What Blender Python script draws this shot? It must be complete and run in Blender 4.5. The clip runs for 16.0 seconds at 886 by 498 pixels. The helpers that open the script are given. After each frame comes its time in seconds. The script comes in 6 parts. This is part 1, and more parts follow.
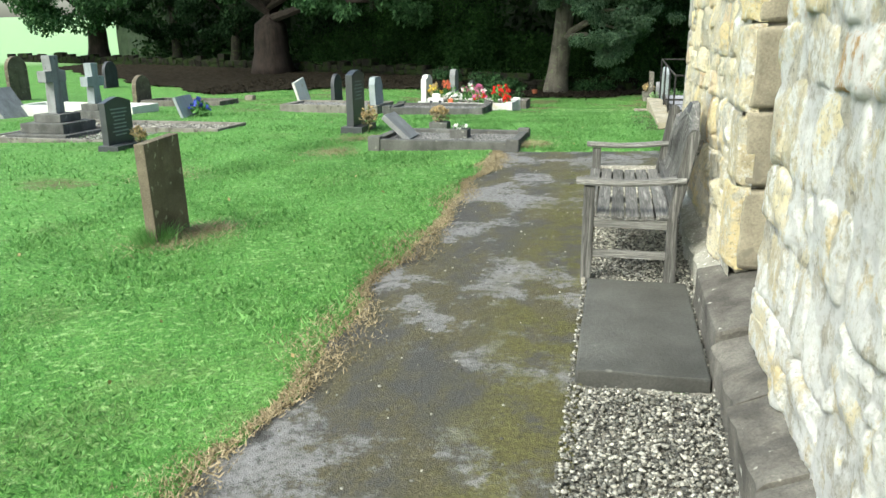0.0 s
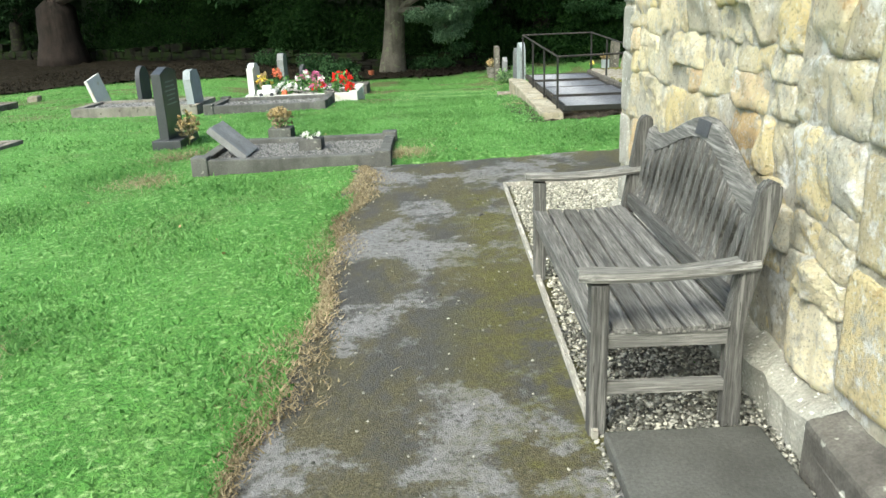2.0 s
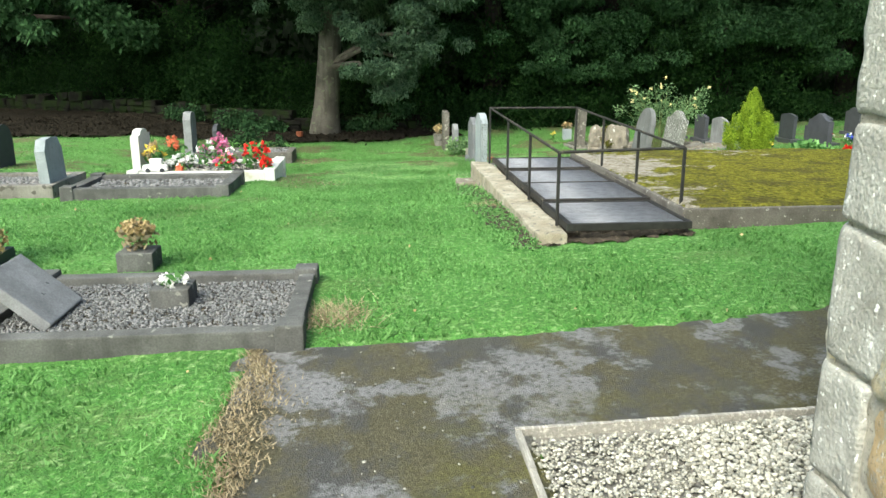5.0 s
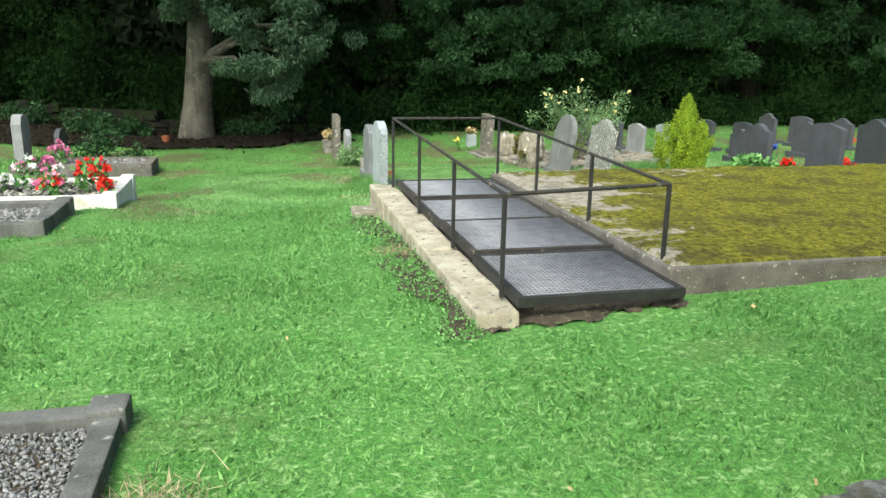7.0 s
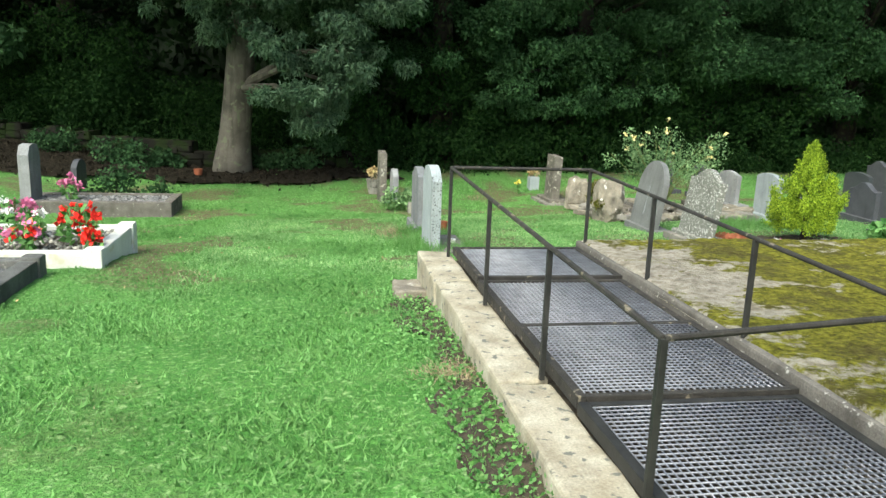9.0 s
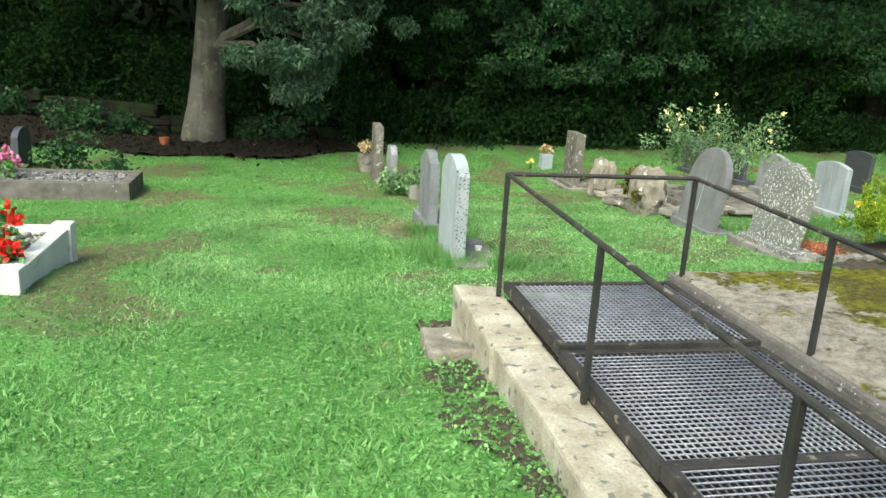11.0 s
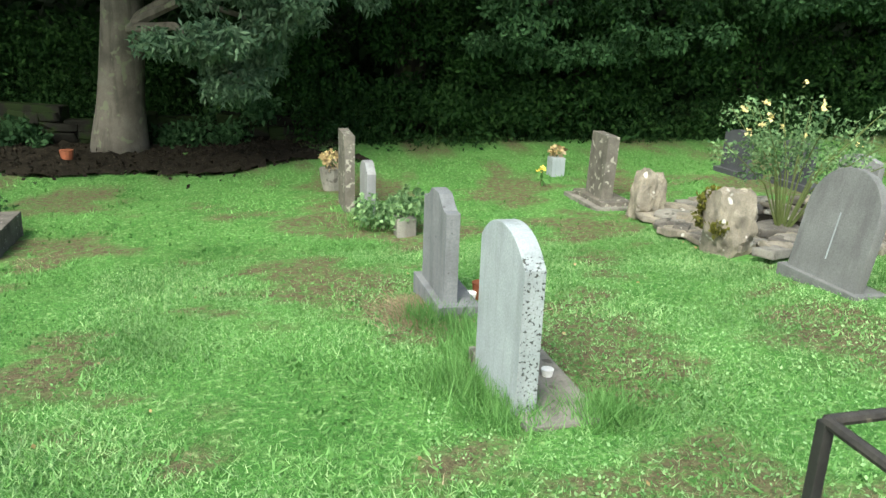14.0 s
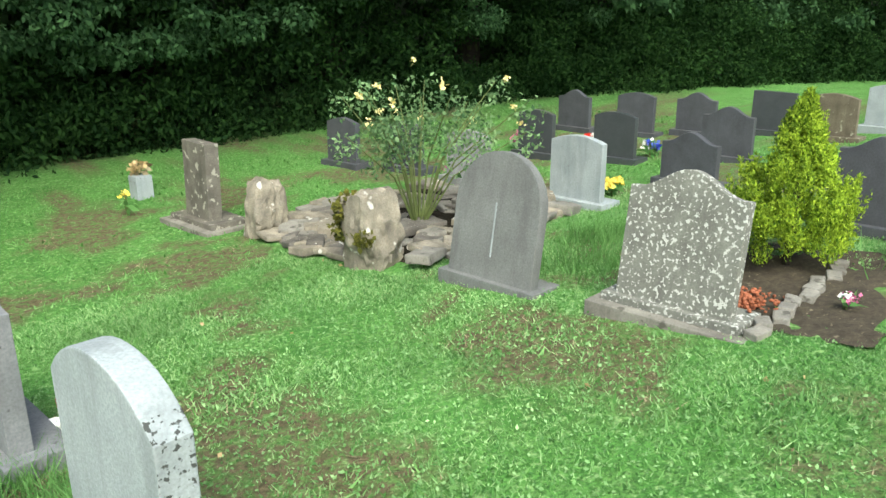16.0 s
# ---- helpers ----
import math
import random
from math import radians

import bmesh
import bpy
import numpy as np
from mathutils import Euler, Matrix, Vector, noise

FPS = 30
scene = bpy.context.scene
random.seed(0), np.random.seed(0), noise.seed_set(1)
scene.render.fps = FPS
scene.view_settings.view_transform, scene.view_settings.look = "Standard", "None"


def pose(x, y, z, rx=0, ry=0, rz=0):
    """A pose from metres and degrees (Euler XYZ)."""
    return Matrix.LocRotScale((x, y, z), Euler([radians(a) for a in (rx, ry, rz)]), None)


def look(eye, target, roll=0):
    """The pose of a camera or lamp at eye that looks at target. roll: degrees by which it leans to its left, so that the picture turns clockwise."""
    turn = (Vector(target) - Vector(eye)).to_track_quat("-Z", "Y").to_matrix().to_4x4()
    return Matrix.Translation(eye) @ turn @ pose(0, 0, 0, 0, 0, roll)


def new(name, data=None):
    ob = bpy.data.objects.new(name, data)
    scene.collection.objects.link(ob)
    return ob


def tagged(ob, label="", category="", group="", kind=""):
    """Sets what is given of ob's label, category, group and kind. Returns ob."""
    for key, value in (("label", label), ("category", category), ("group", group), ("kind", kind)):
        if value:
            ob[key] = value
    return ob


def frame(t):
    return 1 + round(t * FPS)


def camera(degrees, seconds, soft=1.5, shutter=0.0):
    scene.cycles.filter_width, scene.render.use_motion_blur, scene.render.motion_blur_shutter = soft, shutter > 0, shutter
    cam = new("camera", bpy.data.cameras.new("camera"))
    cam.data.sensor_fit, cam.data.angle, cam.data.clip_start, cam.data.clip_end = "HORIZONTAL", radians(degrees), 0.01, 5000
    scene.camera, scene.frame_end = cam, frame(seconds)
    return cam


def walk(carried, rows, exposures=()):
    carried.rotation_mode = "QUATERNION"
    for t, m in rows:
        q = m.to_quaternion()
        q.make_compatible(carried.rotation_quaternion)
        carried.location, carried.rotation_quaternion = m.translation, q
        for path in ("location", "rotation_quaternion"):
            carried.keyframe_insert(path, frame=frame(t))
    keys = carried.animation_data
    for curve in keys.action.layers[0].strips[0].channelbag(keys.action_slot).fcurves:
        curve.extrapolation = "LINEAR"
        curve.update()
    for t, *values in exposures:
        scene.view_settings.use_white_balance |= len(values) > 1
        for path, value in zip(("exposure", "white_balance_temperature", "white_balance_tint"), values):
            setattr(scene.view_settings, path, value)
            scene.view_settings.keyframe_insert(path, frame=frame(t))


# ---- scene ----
cam = camera(60.3, 16.0)
PATH = [
    (0, (0.0, 0.379, 1.586), (-0.423, 2.257, 1.044), -0.4),
    (0.5, (-0.239, 0.862, 1.589), (-0.494, 2.749, 0.976), -1.5),
    (1, (-0.439, 1.376, 1.591), (-0.58, 3.282, 1.002), -2.5),
    (1.5, (-0.569, 1.886, 1.607), (-0.731, 3.774, 0.965), -2.1),
    (2, (-0.662, 2.406, 1.666), (-0.665, 4.31, 1.053), -2.3),
    (2.5, (-0.661, 2.945, 1.707), (-0.709, 4.882, 1.213), -1.5),
    (3, (-0.707, 3.482, 1.742), (-0.665, 5.434, 1.309), -2.5),
    (3.5, (-0.714, 4.036, 1.747), (-0.724, 5.991, 1.325), -2.2),
    (4, (-0.765, 4.572, 1.763), (-0.728, 6.527, 1.34), -0.8),
    (4.2, (-0.778, 4.786, 1.786), (-0.665, 6.734, 1.35), -1.2),
    (6.3, (-0.614, 7.052, 1.773), (-0.354, 8.963, 1.243), 1.8),
    (6.5, (-0.608, 7.247, 1.767), (-0.214, 9.143, 1.267), 2.3),
    (7, (-0.55, 7.747, 1.787), (-0.097, 9.629, 1.286), 1.0),
    (7.5, (-0.449, 8.257, 1.788), (-0.103, 10.159, 1.273), 0.7),
    (8, (-0.409, 8.768, 1.796), (-0.074, 10.67, 1.279), 0.5),
    (8.5, (-0.3, 9.27, 1.761), (-0.002, 11.202, 1.338), 0.9),
    (8.7, (-0.276, 9.457, 1.757), (0.037, 11.388, 1.337), 1.5),
    (10.8, (-0.428, 11.385, 1.798), (-0.017, 13.258, 1.233), 2.8),
    (11, (-0.41, 11.578, 1.799), (-0.012, 13.467, 1.276), 3.4),
    (11.5, (-0.388, 12.102, 1.797), (-0.028, 13.98, 1.209), 4.7),
    (12, (-0.385, 12.639, 1.833), (0.033, 14.502, 1.236), 3.9),
    (12.5, (-0.341, 13.189, 1.817), (-0.03, 15.046, 1.143), 3.1),
    (13, (-0.377, 13.662, 1.821), (0.042, 15.517, 1.203), 3.1),
    (13.5, (-0.354, 14.133, 1.831), (0.117, 15.987, 1.248), 1.8),
    (14, (-0.29, 14.587, 1.834), (0.221, 16.43, 1.251), 2.1),
    (14.5, (-0.196, 15.031, 1.798), (0.618, 16.765, 1.224), 1.2),
    (15, (-0.023, 15.434, 1.769), (0.977, 17.096, 1.281), 0.3),
    (15.5, (0.143, 15.765, 1.737), (1.357, 17.26, 1.2), 0.4),
    (16, (0.282, 16.052, 1.729), (1.66, 17.377, 1.14), -0.4),
]
walk(cam, [(t, look(eye, target, roll)) for t, eye, target, roll in PATH], [(0, 1.34, 6350, -1), (2.5, 1.35, 6350, -1), (7.5, 1.4, 6380, 0), (12, 1.42, 6350, -1), (14.5, 1.48, 6350, 0), (16, 1.43, 6350, 0)])


# ---- light ----
world = bpy.data.worlds.new("overcast_sky")
scene.world = world
world.use_nodes = True
wn = world.node_tree.nodes
sky = wn.new("ShaderNodeTexSky")
sky.sky_type, sky.sun_disc = "NISHITA", False
sky.sun_elevation, sky.sun_rotation = radians(48), radians(215)
sky.air_density, sky.dust_density, sky.ozone_density = 1.0, 4.0, 0.6
world.node_tree.links.new(sky.outputs[0], wn["Background"].inputs[0])
wn["Background"].inputs[1].default_value = 0.15
sun = new("sun", bpy.data.lights.new("sun", "SUN"))
sun.data.energy, sun.data.angle, sun.data.color = 1.5, radians(28), (1.0, 0.97, 0.92)
sun.matrix_world = look((-6, -8, 12), (0, 0, 0))

# ---- materials ----


class Nodes:
    """A small helper to write a material's nodes in few lines."""

    def __init__(self, name, rough=0.85, spec=0.3):
        self.m = bpy.data.materials.new(name)
        self.m.use_nodes = True
        self.n, self.l = self.m.node_tree.nodes, self.m.node_tree.links
        self.b = self.n["Principled BSDF"]
        self.b.inputs["Roughness"].default_value = rough
        self.b.inputs["Specular IOR Level"].default_value = spec
        self.geo = self.n.new("ShaderNodeNewGeometry")
        self.info = self.n.new("ShaderNodeObjectInfo")
        self.pos = self.geo.outputs["Position"]

    def noise(self, scale, detail=4.0, rough=0.55, at=None, stretch=None):
        t = self.n.new("ShaderNodeTexNoise")
        t.inputs["Scale"].default_value, t.inputs["Detail"].default_value, t.inputs["Roughness"].default_value = scale, detail, rough
        at = at or self.pos
        if stretch:
            v = self.n.new("ShaderNodeVectorMath")
            v.operation = "MULTIPLY"
            self.l.new(at, v.inputs[0])
            v.inputs[1].default_value = stretch
            at = v.outputs[0]
        self.l.new(at, t.inputs["Vector"])
        return t.outputs["Fac"]

    def cells(self, scale, out="Distance", feature="F1"):
        t = self.n.new("ShaderNodeTexVoronoi")
        t.feature = feature
        t.inputs["Scale"].default_value = scale
        self.l.new(self.pos, t.inputs["Vector"])
        return t.outputs[out]

    def ramp(self, fac, *stops):
        r = self.n.new("ShaderNodeValToRGB")
        e = r.color_ramp.elements
        while len(e) < len(stops):
            e.new(0.5)
        for el, (p, c) in zip(e, stops):
            el.position = p
            el.color = (*c, 1) if isinstance(c, tuple) else (c, c, c, 1)
        self.l.new(fac, r.inputs[0])
        return r.outputs[0]

    def mix(self, fac, a, b, kind="MIX"):
        x = self.n.new("ShaderNodeMix")
        x.data_type, x.blend_type = "RGBA", kind
        for i, v in ((0, fac), (6, a), (7, b)):
            sock = x.inputs[i]
            if isinstance(v, (int, float)):
                sock.default_value = v if i == 0 else (v, v, v, 1)
            elif isinstance(v, tuple):
                sock.default_value = (*v, 1)
            else:
                self.l.new(v, sock)
        return x.outputs[2]

    def math(self, op, a, b=0.0, c=0.0):
        x = self.n.new("ShaderNodeMath")
        x.operation = op
        for sock, v in zip(x.inputs, (a, b, c)):
            if isinstance(v, (int, float)):
                sock.default_value = v
            else:
                self.l.new(v, sock)
        return x.outputs[0]

    def axis(self, k):
        x = self.n.new("ShaderNodeSeparateXYZ")
        self.l.new(self.pos, x.inputs[0])
        return x.outputs[k]

    def bump(self, height, strength=0.4, distance=0.01):
        b = self.n.new("ShaderNodeBump")
        b.inputs["Strength"].default_value, b.inputs["Distance"].default_value = strength, distance
        self.l.new(height, b.inputs["Height"])
        self.l.new(b.outputs[0], self.b.inputs["Normal"])

    def colour(self, c):
        if isinstance(c, tuple):
            self.b.inputs["Base Color"].default_value = (*c, 1)
        else:
            self.l.new(c, self.b.inputs["Base Color"])
        return self.m


def stone(name, light, dark, scale=6.0, lichen=None, amount=0.6, lichen_scale=14.0, rough=0.85, bump=0.5, streak=0.35, spec=0.25):
    """Weathered stone: two tones, fine grain, rain streaks down the face and, if wanted, lichen blotches."""
    k = Nodes(name, rough, spec)
    c = k.ramp(k.noise(scale, 6.0), (0.3, dark), (0.7, light))
    c = k.mix(k.ramp(k.noise(90.0, 3.0), (0.3, 0.45), (0.7, 0.0)), c, tuple(v * 0.45 for v in dark))
    c = k.mix(k.math("MULTIPLY", k.ramp(k.noise(9.0, 4.0, 0.6, None, (1, 1, 0.12)), (0.48, 0.0), (0.68, 1.0)), streak), c, tuple(v * 0.4 for v in dark))
    if lichen:
        c = k.mix(k.ramp(k.noise(lichen_scale, 3.0, 0.45), (amount, 0.0), (amount + 0.05, 1.0)), c, lichen)
    k.bump(k.noise(60.0, 6.0), bump, 0.006)
    return k.colour(c)


def plain(name, c, rough=0.6, spec=0.3, vary=0.25, metal=0.0):
    k = Nodes(name, rough, spec)
    k.b.inputs["Metallic"].default_value = metal
    k.bump(k.noise(80.0), 0.25, 0.003)
    return k.colour(k.ramp(k.noise(12.0, 5.0), (0.25, tuple(v * (1 - vary) for v in c)), (0.75, tuple(min(1, v * (1 + vary)) for v in c))))


def leafy(name, dark, light, sheen=0.35, spec=0.12):
    k = Nodes(name, 0.65, spec)
    r = k.geo.outputs["Random Per Island"]
    c = k.ramp(r, (0.0, dark), (0.75, light), (1.0, tuple(min(1, v * 1.25) for v in light)))
    c = k.mix(k.ramp(k.noise(0.9, 3.0), (0.35, 0.6), (0.65, 0.0)), c, tuple(v * 0.6 for v in dark))
    k.colour(c)
    t = k.n.new("ShaderNodeBsdfTranslucent")
    k.l.new(c, t.inputs[0])
    m = k.n.new("ShaderNodeMixShader")
    m.inputs[0].default_value = sheen
    k.l.new(k.b.outputs[0], m.inputs[1])
    k.l.new(t.outputs[0], m.inputs[2])
    k.l.new(m.outputs[0], k.n["Material Output"].inputs[0])
    return k.m


def lawn_material():
    k = Nodes("lawn", 0.9, 0.15)
    c = k.ramp(k.noise(1.1, 5.0), (0.3, (0.065, 0.19, 0.034)), (0.7, (0.12, 0.3, 0.065)))
    c = k.mix(k.ramp(k.noise(4.5, 6.0, 0.65), (0.48, 0.0), (0.72, 0.6)), c, (0.19, 0.34, 0.1))
    c = k.mix(k.ramp(k.noise(45.0, 4.0, 0.7), (0.35, 0.8), (0.6, 0.0)), c, (0.035, 0.09, 0.02))
    c = k.mix(k.ramp(k.noise(24.0, 4.0, 0.6), (0.54, 0.0), (0.68, 0.7)), c, (0.3, 0.46, 0.18))
    bare = k.n.new("ShaderNodeAttribute")
    bare.attribute_name = "bare"
    earth = k.ramp(k.noise(30.0, 6.0, 0.7), (0.3, (0.045, 0.037, 0.02)), (0.6, (0.15, 0.122, 0.07)))
    worn = k.math("MULTIPLY", bare.outputs["Fac"], k.ramp(k.noise(13.0, 6.0, 0.75), (0.4, 0.2), (0.54, 1.0)))
    c = k.mix(worn, c, earth)
    field = k.ramp(k.math("MULTIPLY_ADD", k.axis(1), 0.01, k.math("MULTIPLY", k.axis(0), -0.004)), (0.52, 0.0), (0.6, 1.0))
    c = k.mix(field, c, (0.25, 0.38, 0.19))
    k.bump(k.noise(70.0, 4.0), 0.8, 0.03)
    return k.colour(c)


def asphalt_material():
    k = Nodes("worn_asphalt", 0.7, 0.35)
    grain = k.noise(160.0, 3.0)
    c = k.ramp(grain, (0.3, (0.038, 0.038, 0.034)), (0.7, (0.09, 0.089, 0.082)))
    patch = k.ramp(k.noise(1.35, 12.0, 0.72), (0.51, 0.0), (0.56, 1.0))
    c = k.mix(patch, c, k.ramp(k.noise(28.0, 6.0, 0.75), (0.36, (0.06, 0.06, 0.057)), (0.47, (0.19, 0.19, 0.188)), (0.7, (0.26, 0.26, 0.26))))
    moss = k.ramp(k.noise(2.1, 9.0, 0.72, None, (1.3, 0.7, 1)), (0.44, 0.0), (0.56, 0.9))
    mossy = k.ramp(k.noise(70.0, 5.0, 0.7), (0.32, (0.032, 0.03, 0.012)), (0.55, (0.1, 0.09, 0.046)), (0.72, (0.21, 0.185, 0.115)))
    c = k.mix(k.mix(1.0, moss, k.ramp(patch, (0.3, 1.0), (0.9, 0.15)), "MULTIPLY"), c, mossy)
    edge = k.ramp(k.math("MULTIPLY_ADD", k.axis(0), 1.0, 1.0), (0.25, 0.0), (0.6, 0.9))
    edge = k.mix(1.0, edge, k.ramp(k.math("MULTIPLY", k.axis(1), 0.1), (0.83, 1.0), (0.91, 0.12)), "MULTIPLY")
    c = k.mix(k.mix(1.0, edge, k.ramp(k.noise(3.2, 8.0, 0.75), (0.44, 0.0), (0.54, 1.0)), "MULTIPLY"), c, k.ramp(k.noise(50.0, 5.0, 0.7), (0.3, (0.035, 0.034, 0.012)), (0.55, (0.11, 0.105, 0.03)), (0.75, (0.2, 0.19, 0.07))))
    k.bump(k.math("ADD", grain, k.noise(45.0, 6.0, 0.7)), 0.9, 0.014)
    return k.colour(c)


def church_stone_material():
    """Sandstone rubble: each block its own cream, ochre, grey or rust, with lichen, pits and old limewash."""
    k = Nodes("church_stone", 0.9, 0.2)
    r = k.info.outputs["Random"]
    own = k.n.new("ShaderNodeVectorMath")
    own.operation = "MULTIPLY_ADD"
    own.inputs[1].default_value = (1, 1, 1)
    k.l.new(k.pos, own.inputs[0])
    far = k.math("MULTIPLY", r, 37.0)
    k.l.new(far, own.inputs[2])
    own = own.outputs[0]
    c = k.ramp(r, (0.0, (0.8, 0.68, 0.37)), (0.14, (0.52, 0.49, 0.39)), (0.28, (0.82, 0.74, 0.5)), (0.42, (0.46, 0.43, 0.34)), (0.56, (0.78, 0.66, 0.36)), (0.7, (0.62, 0.57, 0.43)), (0.84, (0.86, 0.8, 0.6)), (0.94, (0.56, 0.34, 0.14)), (1.0, (0.7, 0.6, 0.38)))
    c = k.mix(k.ramp(k.noise(5.0, 6.0, 0.65, own), (0.5, 0.0), (0.66, 0.6)), c, (0.86, 0.76, 0.46))
    c = k.mix(k.ramp(k.noise(7.0, 7.0, 0.7, own), (0.34, 0.65), (0.46, 0.0)), c, (0.4, 0.35, 0.24))
    c = k.mix(k.ramp(k.noise(4.3, 8.0, 0.7, own), (0.62, 0.0), (0.7, 0.7)), c, (0.5, 0.29, 0.1))
    c = k.mix(k.ramp(k.noise(4.5, 10.0, 0.76), (0.51, 0.0), (0.58, 0.75)), c, k.ramp(k.noise(38.0, 6.0, 0.7), (0.3, (0.3, 0.305, 0.27)), (0.65, (0.64, 0.64, 0.58))))
    c = k.mix(k.ramp(k.noise(60.0, 5.0, 0.7), (0.33, 0.6), (0.46, 0.0)), c, (0.19, 0.165, 0.11))
    lime = k.ramp(k.math("ADD", k.noise(6.0, 9.0, 0.78), k.math("MULTIPLY", k.axis(1), -0.042)), (0.33, 0.0), (0.4, 0.92))
    c = k.mix(lime, c, k.ramp(k.noise(30.0, 6.0, 0.75), (0.3, (0.55, 0.545, 0.46)), (0.52, (0.87, 0.875, 0.85))))
    c = k.mix(k.ramp(k.noise(52.0, 6.0, 0.7), (0.58, 0.0), (0.63, 0.75)), c, (0.76, 0.76, 0.7))
    c = k.mix(k.ramp(k.noise(17.0, 7.0, 0.75), (0.32, 0.65), (0.39, 0.0)), c, (0.2, 0.18, 0.13))
    k.bump(k.math("ADD", k.noise(16.0, 9.0, 0.75), k.math("MULTIPLY", k.noise(75.0, 5.0, 0.7), 0.4)), 1.0, 0.045)
    return k.colour(c)


def mortar_material():
    """Rough lime mortar with pits, grey lichen and limewash towards the door."""
    k = Nodes("lime_mortar", 0.92, 0.15)
    c = k.ramp(k.noise(9.0, 7.0, 0.7), (0.3, (0.4, 0.375, 0.29)), (0.62, (0.7, 0.665, 0.55)))
    c = k.mix(k.ramp(k.noise(5.0, 8.0, 0.72), (0.52, 0.0), (0.62, 0.7)), c, (0.47, 0.475, 0.43))
    c = k.mix(k.ramp(k.noise(45.0, 6.0, 0.75), (0.34, 0.8), (0.46, 0.0)), c, (0.14, 0.125, 0.09))
    lime = k.ramp(k.math("ADD", k.noise(6.0, 9.0, 0.78), k.math("MULTIPLY", k.axis(1), -0.042)), (0.31, 0.0), (0.38, 0.92))
    c = k.mix(lime, c, k.ramp(k.noise(26.0, 6.0, 0.75), (0.3, (0.5, 0.49, 0.41)), (0.52, (0.86, 0.865, 0.84))))
    k.bump(k.noise(30.0, 9.0, 0.78), 1.0, 0.05)
    return k.colour(c)


def wood_material(name, a, b, grain=(4, 4, 4), vary=0.0):
    k = Nodes(name, 0.75, 0.25)
    g = k.noise(20.0, 7.0, 0.7, None, grain)
    c = k.ramp(g, (0.32, a), (0.52, tuple(v * 0.62 for v in b)), (0.68, b))
    c = k.mix(k.ramp(k.noise(16.0, 7.0, 0.65, None, tuple(0.5 * v for v in grain)), (0.53, 0.0), (0.66, 0.7)), c, tuple(min(1, v * 1.75) for v in b))
    c = k.mix(k.ramp(k.noise(30.0, 6.0, 0.7, None, grain), (0.34, 0.8), (0.42, 0.0)), c, tuple(v * 0.5 for v in a))
    if vary:
        c = k.mix(vary, c, k.ramp(k.info.outputs["Random"], (0.0, 0.5), (0.5, 1.0), (1.0, 1.0)), "MULTIPLY")
    k.bump(g, 0.8, 0.008)
    return k.colour(c)


M = {}
M["lawn"] = lawn_material()
M["asphalt"] = asphalt_material()
M["church"] = church_stone_material()
M["mortar"] = mortar_material()
M["quoin"] = stone("grey_quoin_stone", (0.5, 0.495, 0.44), (0.27, 0.265, 0.225), 6.0, (0.66, 0.66, 0.61), 0.64, 45.0, 0.9, 1.8, 0.3)
M["spotted"] = stone("pale_blue_headstone", (0.38, 0.42, 0.425), (0.28, 0.315, 0.32), 4.0, None, 0.64, 26.0)
M["edge_spots"] = stone("spotted_edge", (0.37, 0.41, 0.415), (0.27, 0.305, 0.31), 4.0, (0.05, 0.055, 0.05), 0.57, 58.0)
M["bluegrey"] = stone("blue_grey_headstone", (0.22, 0.23, 0.235), (0.15, 0.158, 0.162), 5.0, (0.08, 0.085, 0.085), 0.68, 20.0)
M["weathered"] = stone("weathered_headstone", (0.19, 0.175, 0.145), (0.09, 0.085, 0.07), 6.0, (0.3, 0.29, 0.24), 0.6, 14.0)
# Bark and leaf colours darkened to stand for shade inside the wood.
M["bark_shade"] = stone("shaded_bark", (0.03, 0.026, 0.02), (0.012, 0.01, 0.008), 3.0, (0.03, 0.04, 0.015), 0.55, 8, 0.95, 1.0, 0.6)
M["leaf_shade"] = leafy("shaded_tree_leaves", (0.006, 0.015, 0.007), (0.02, 0.042, 0.017), 0.15, 0.02)
M["dressed"] = stone("dressed_jamb_stone", (0.38, 0.345, 0.255), (0.22, 0.2, 0.15), 5.0, (0.19, 0.175, 0.135), 0.63, 7.0, 0.9, 0.9, 0.3)
M["plinth"] = stone("plinth_stone", (0.2, 0.19, 0.165), (0.06, 0.056, 0.05), 5.0, (0.4, 0.4, 0.35), 0.68, 16.0, 0.85, 1.0)
M["slab"] = stone("dark_flagstone", (0.12, 0.121, 0.111), (0.05, 0.051, 0.046), 2.6, (0.17, 0.17, 0.15), 0.72, 9.0, 0.65, 0.8, 0.0)
M["pebble_pale"] = Nodes("fresh_pale_gravel", 0.8, 0.3)
M["pebble_pale"] = M["pebble_pale"].colour(M["pebble_pale"].ramp(M["pebble_pale"].geo.outputs["Random Per Island"], (0.0, (0.19, 0.184, 0.15)), (0.5, (0.36, 0.35, 0.29)), (1.0, (0.56, 0.545, 0.46))))
M["pebble"] = Nodes("pale_gravel", 0.8, 0.3)
M["pebble"] = M["pebble"].colour(M["pebble"].ramp(M["pebble"].geo.outputs["Random Per Island"], (0.0, (0.05, 0.05, 0.044)), (0.55, (0.17, 0.168, 0.145)), (1.0, (0.42, 0.41, 0.36))))
M["dark_pebble"] = Nodes("dark_chippings", 0.85, 0.25)
M["dark_pebble"] = M["dark_pebble"].colour(M["dark_pebble"].ramp(M["dark_pebble"].geo.outputs["Random Per Island"], (0.0, (0.07, 0.072, 0.07)), (1.0, (0.25, 0.25, 0.242))))
M["soil"] = stone("bare_soil", (0.085, 0.07, 0.046), (0.035, 0.029, 0.02), 20.0, (0.17, 0.145, 0.1), 0.66, 30.0, 0.95, 1.0, 0.0)
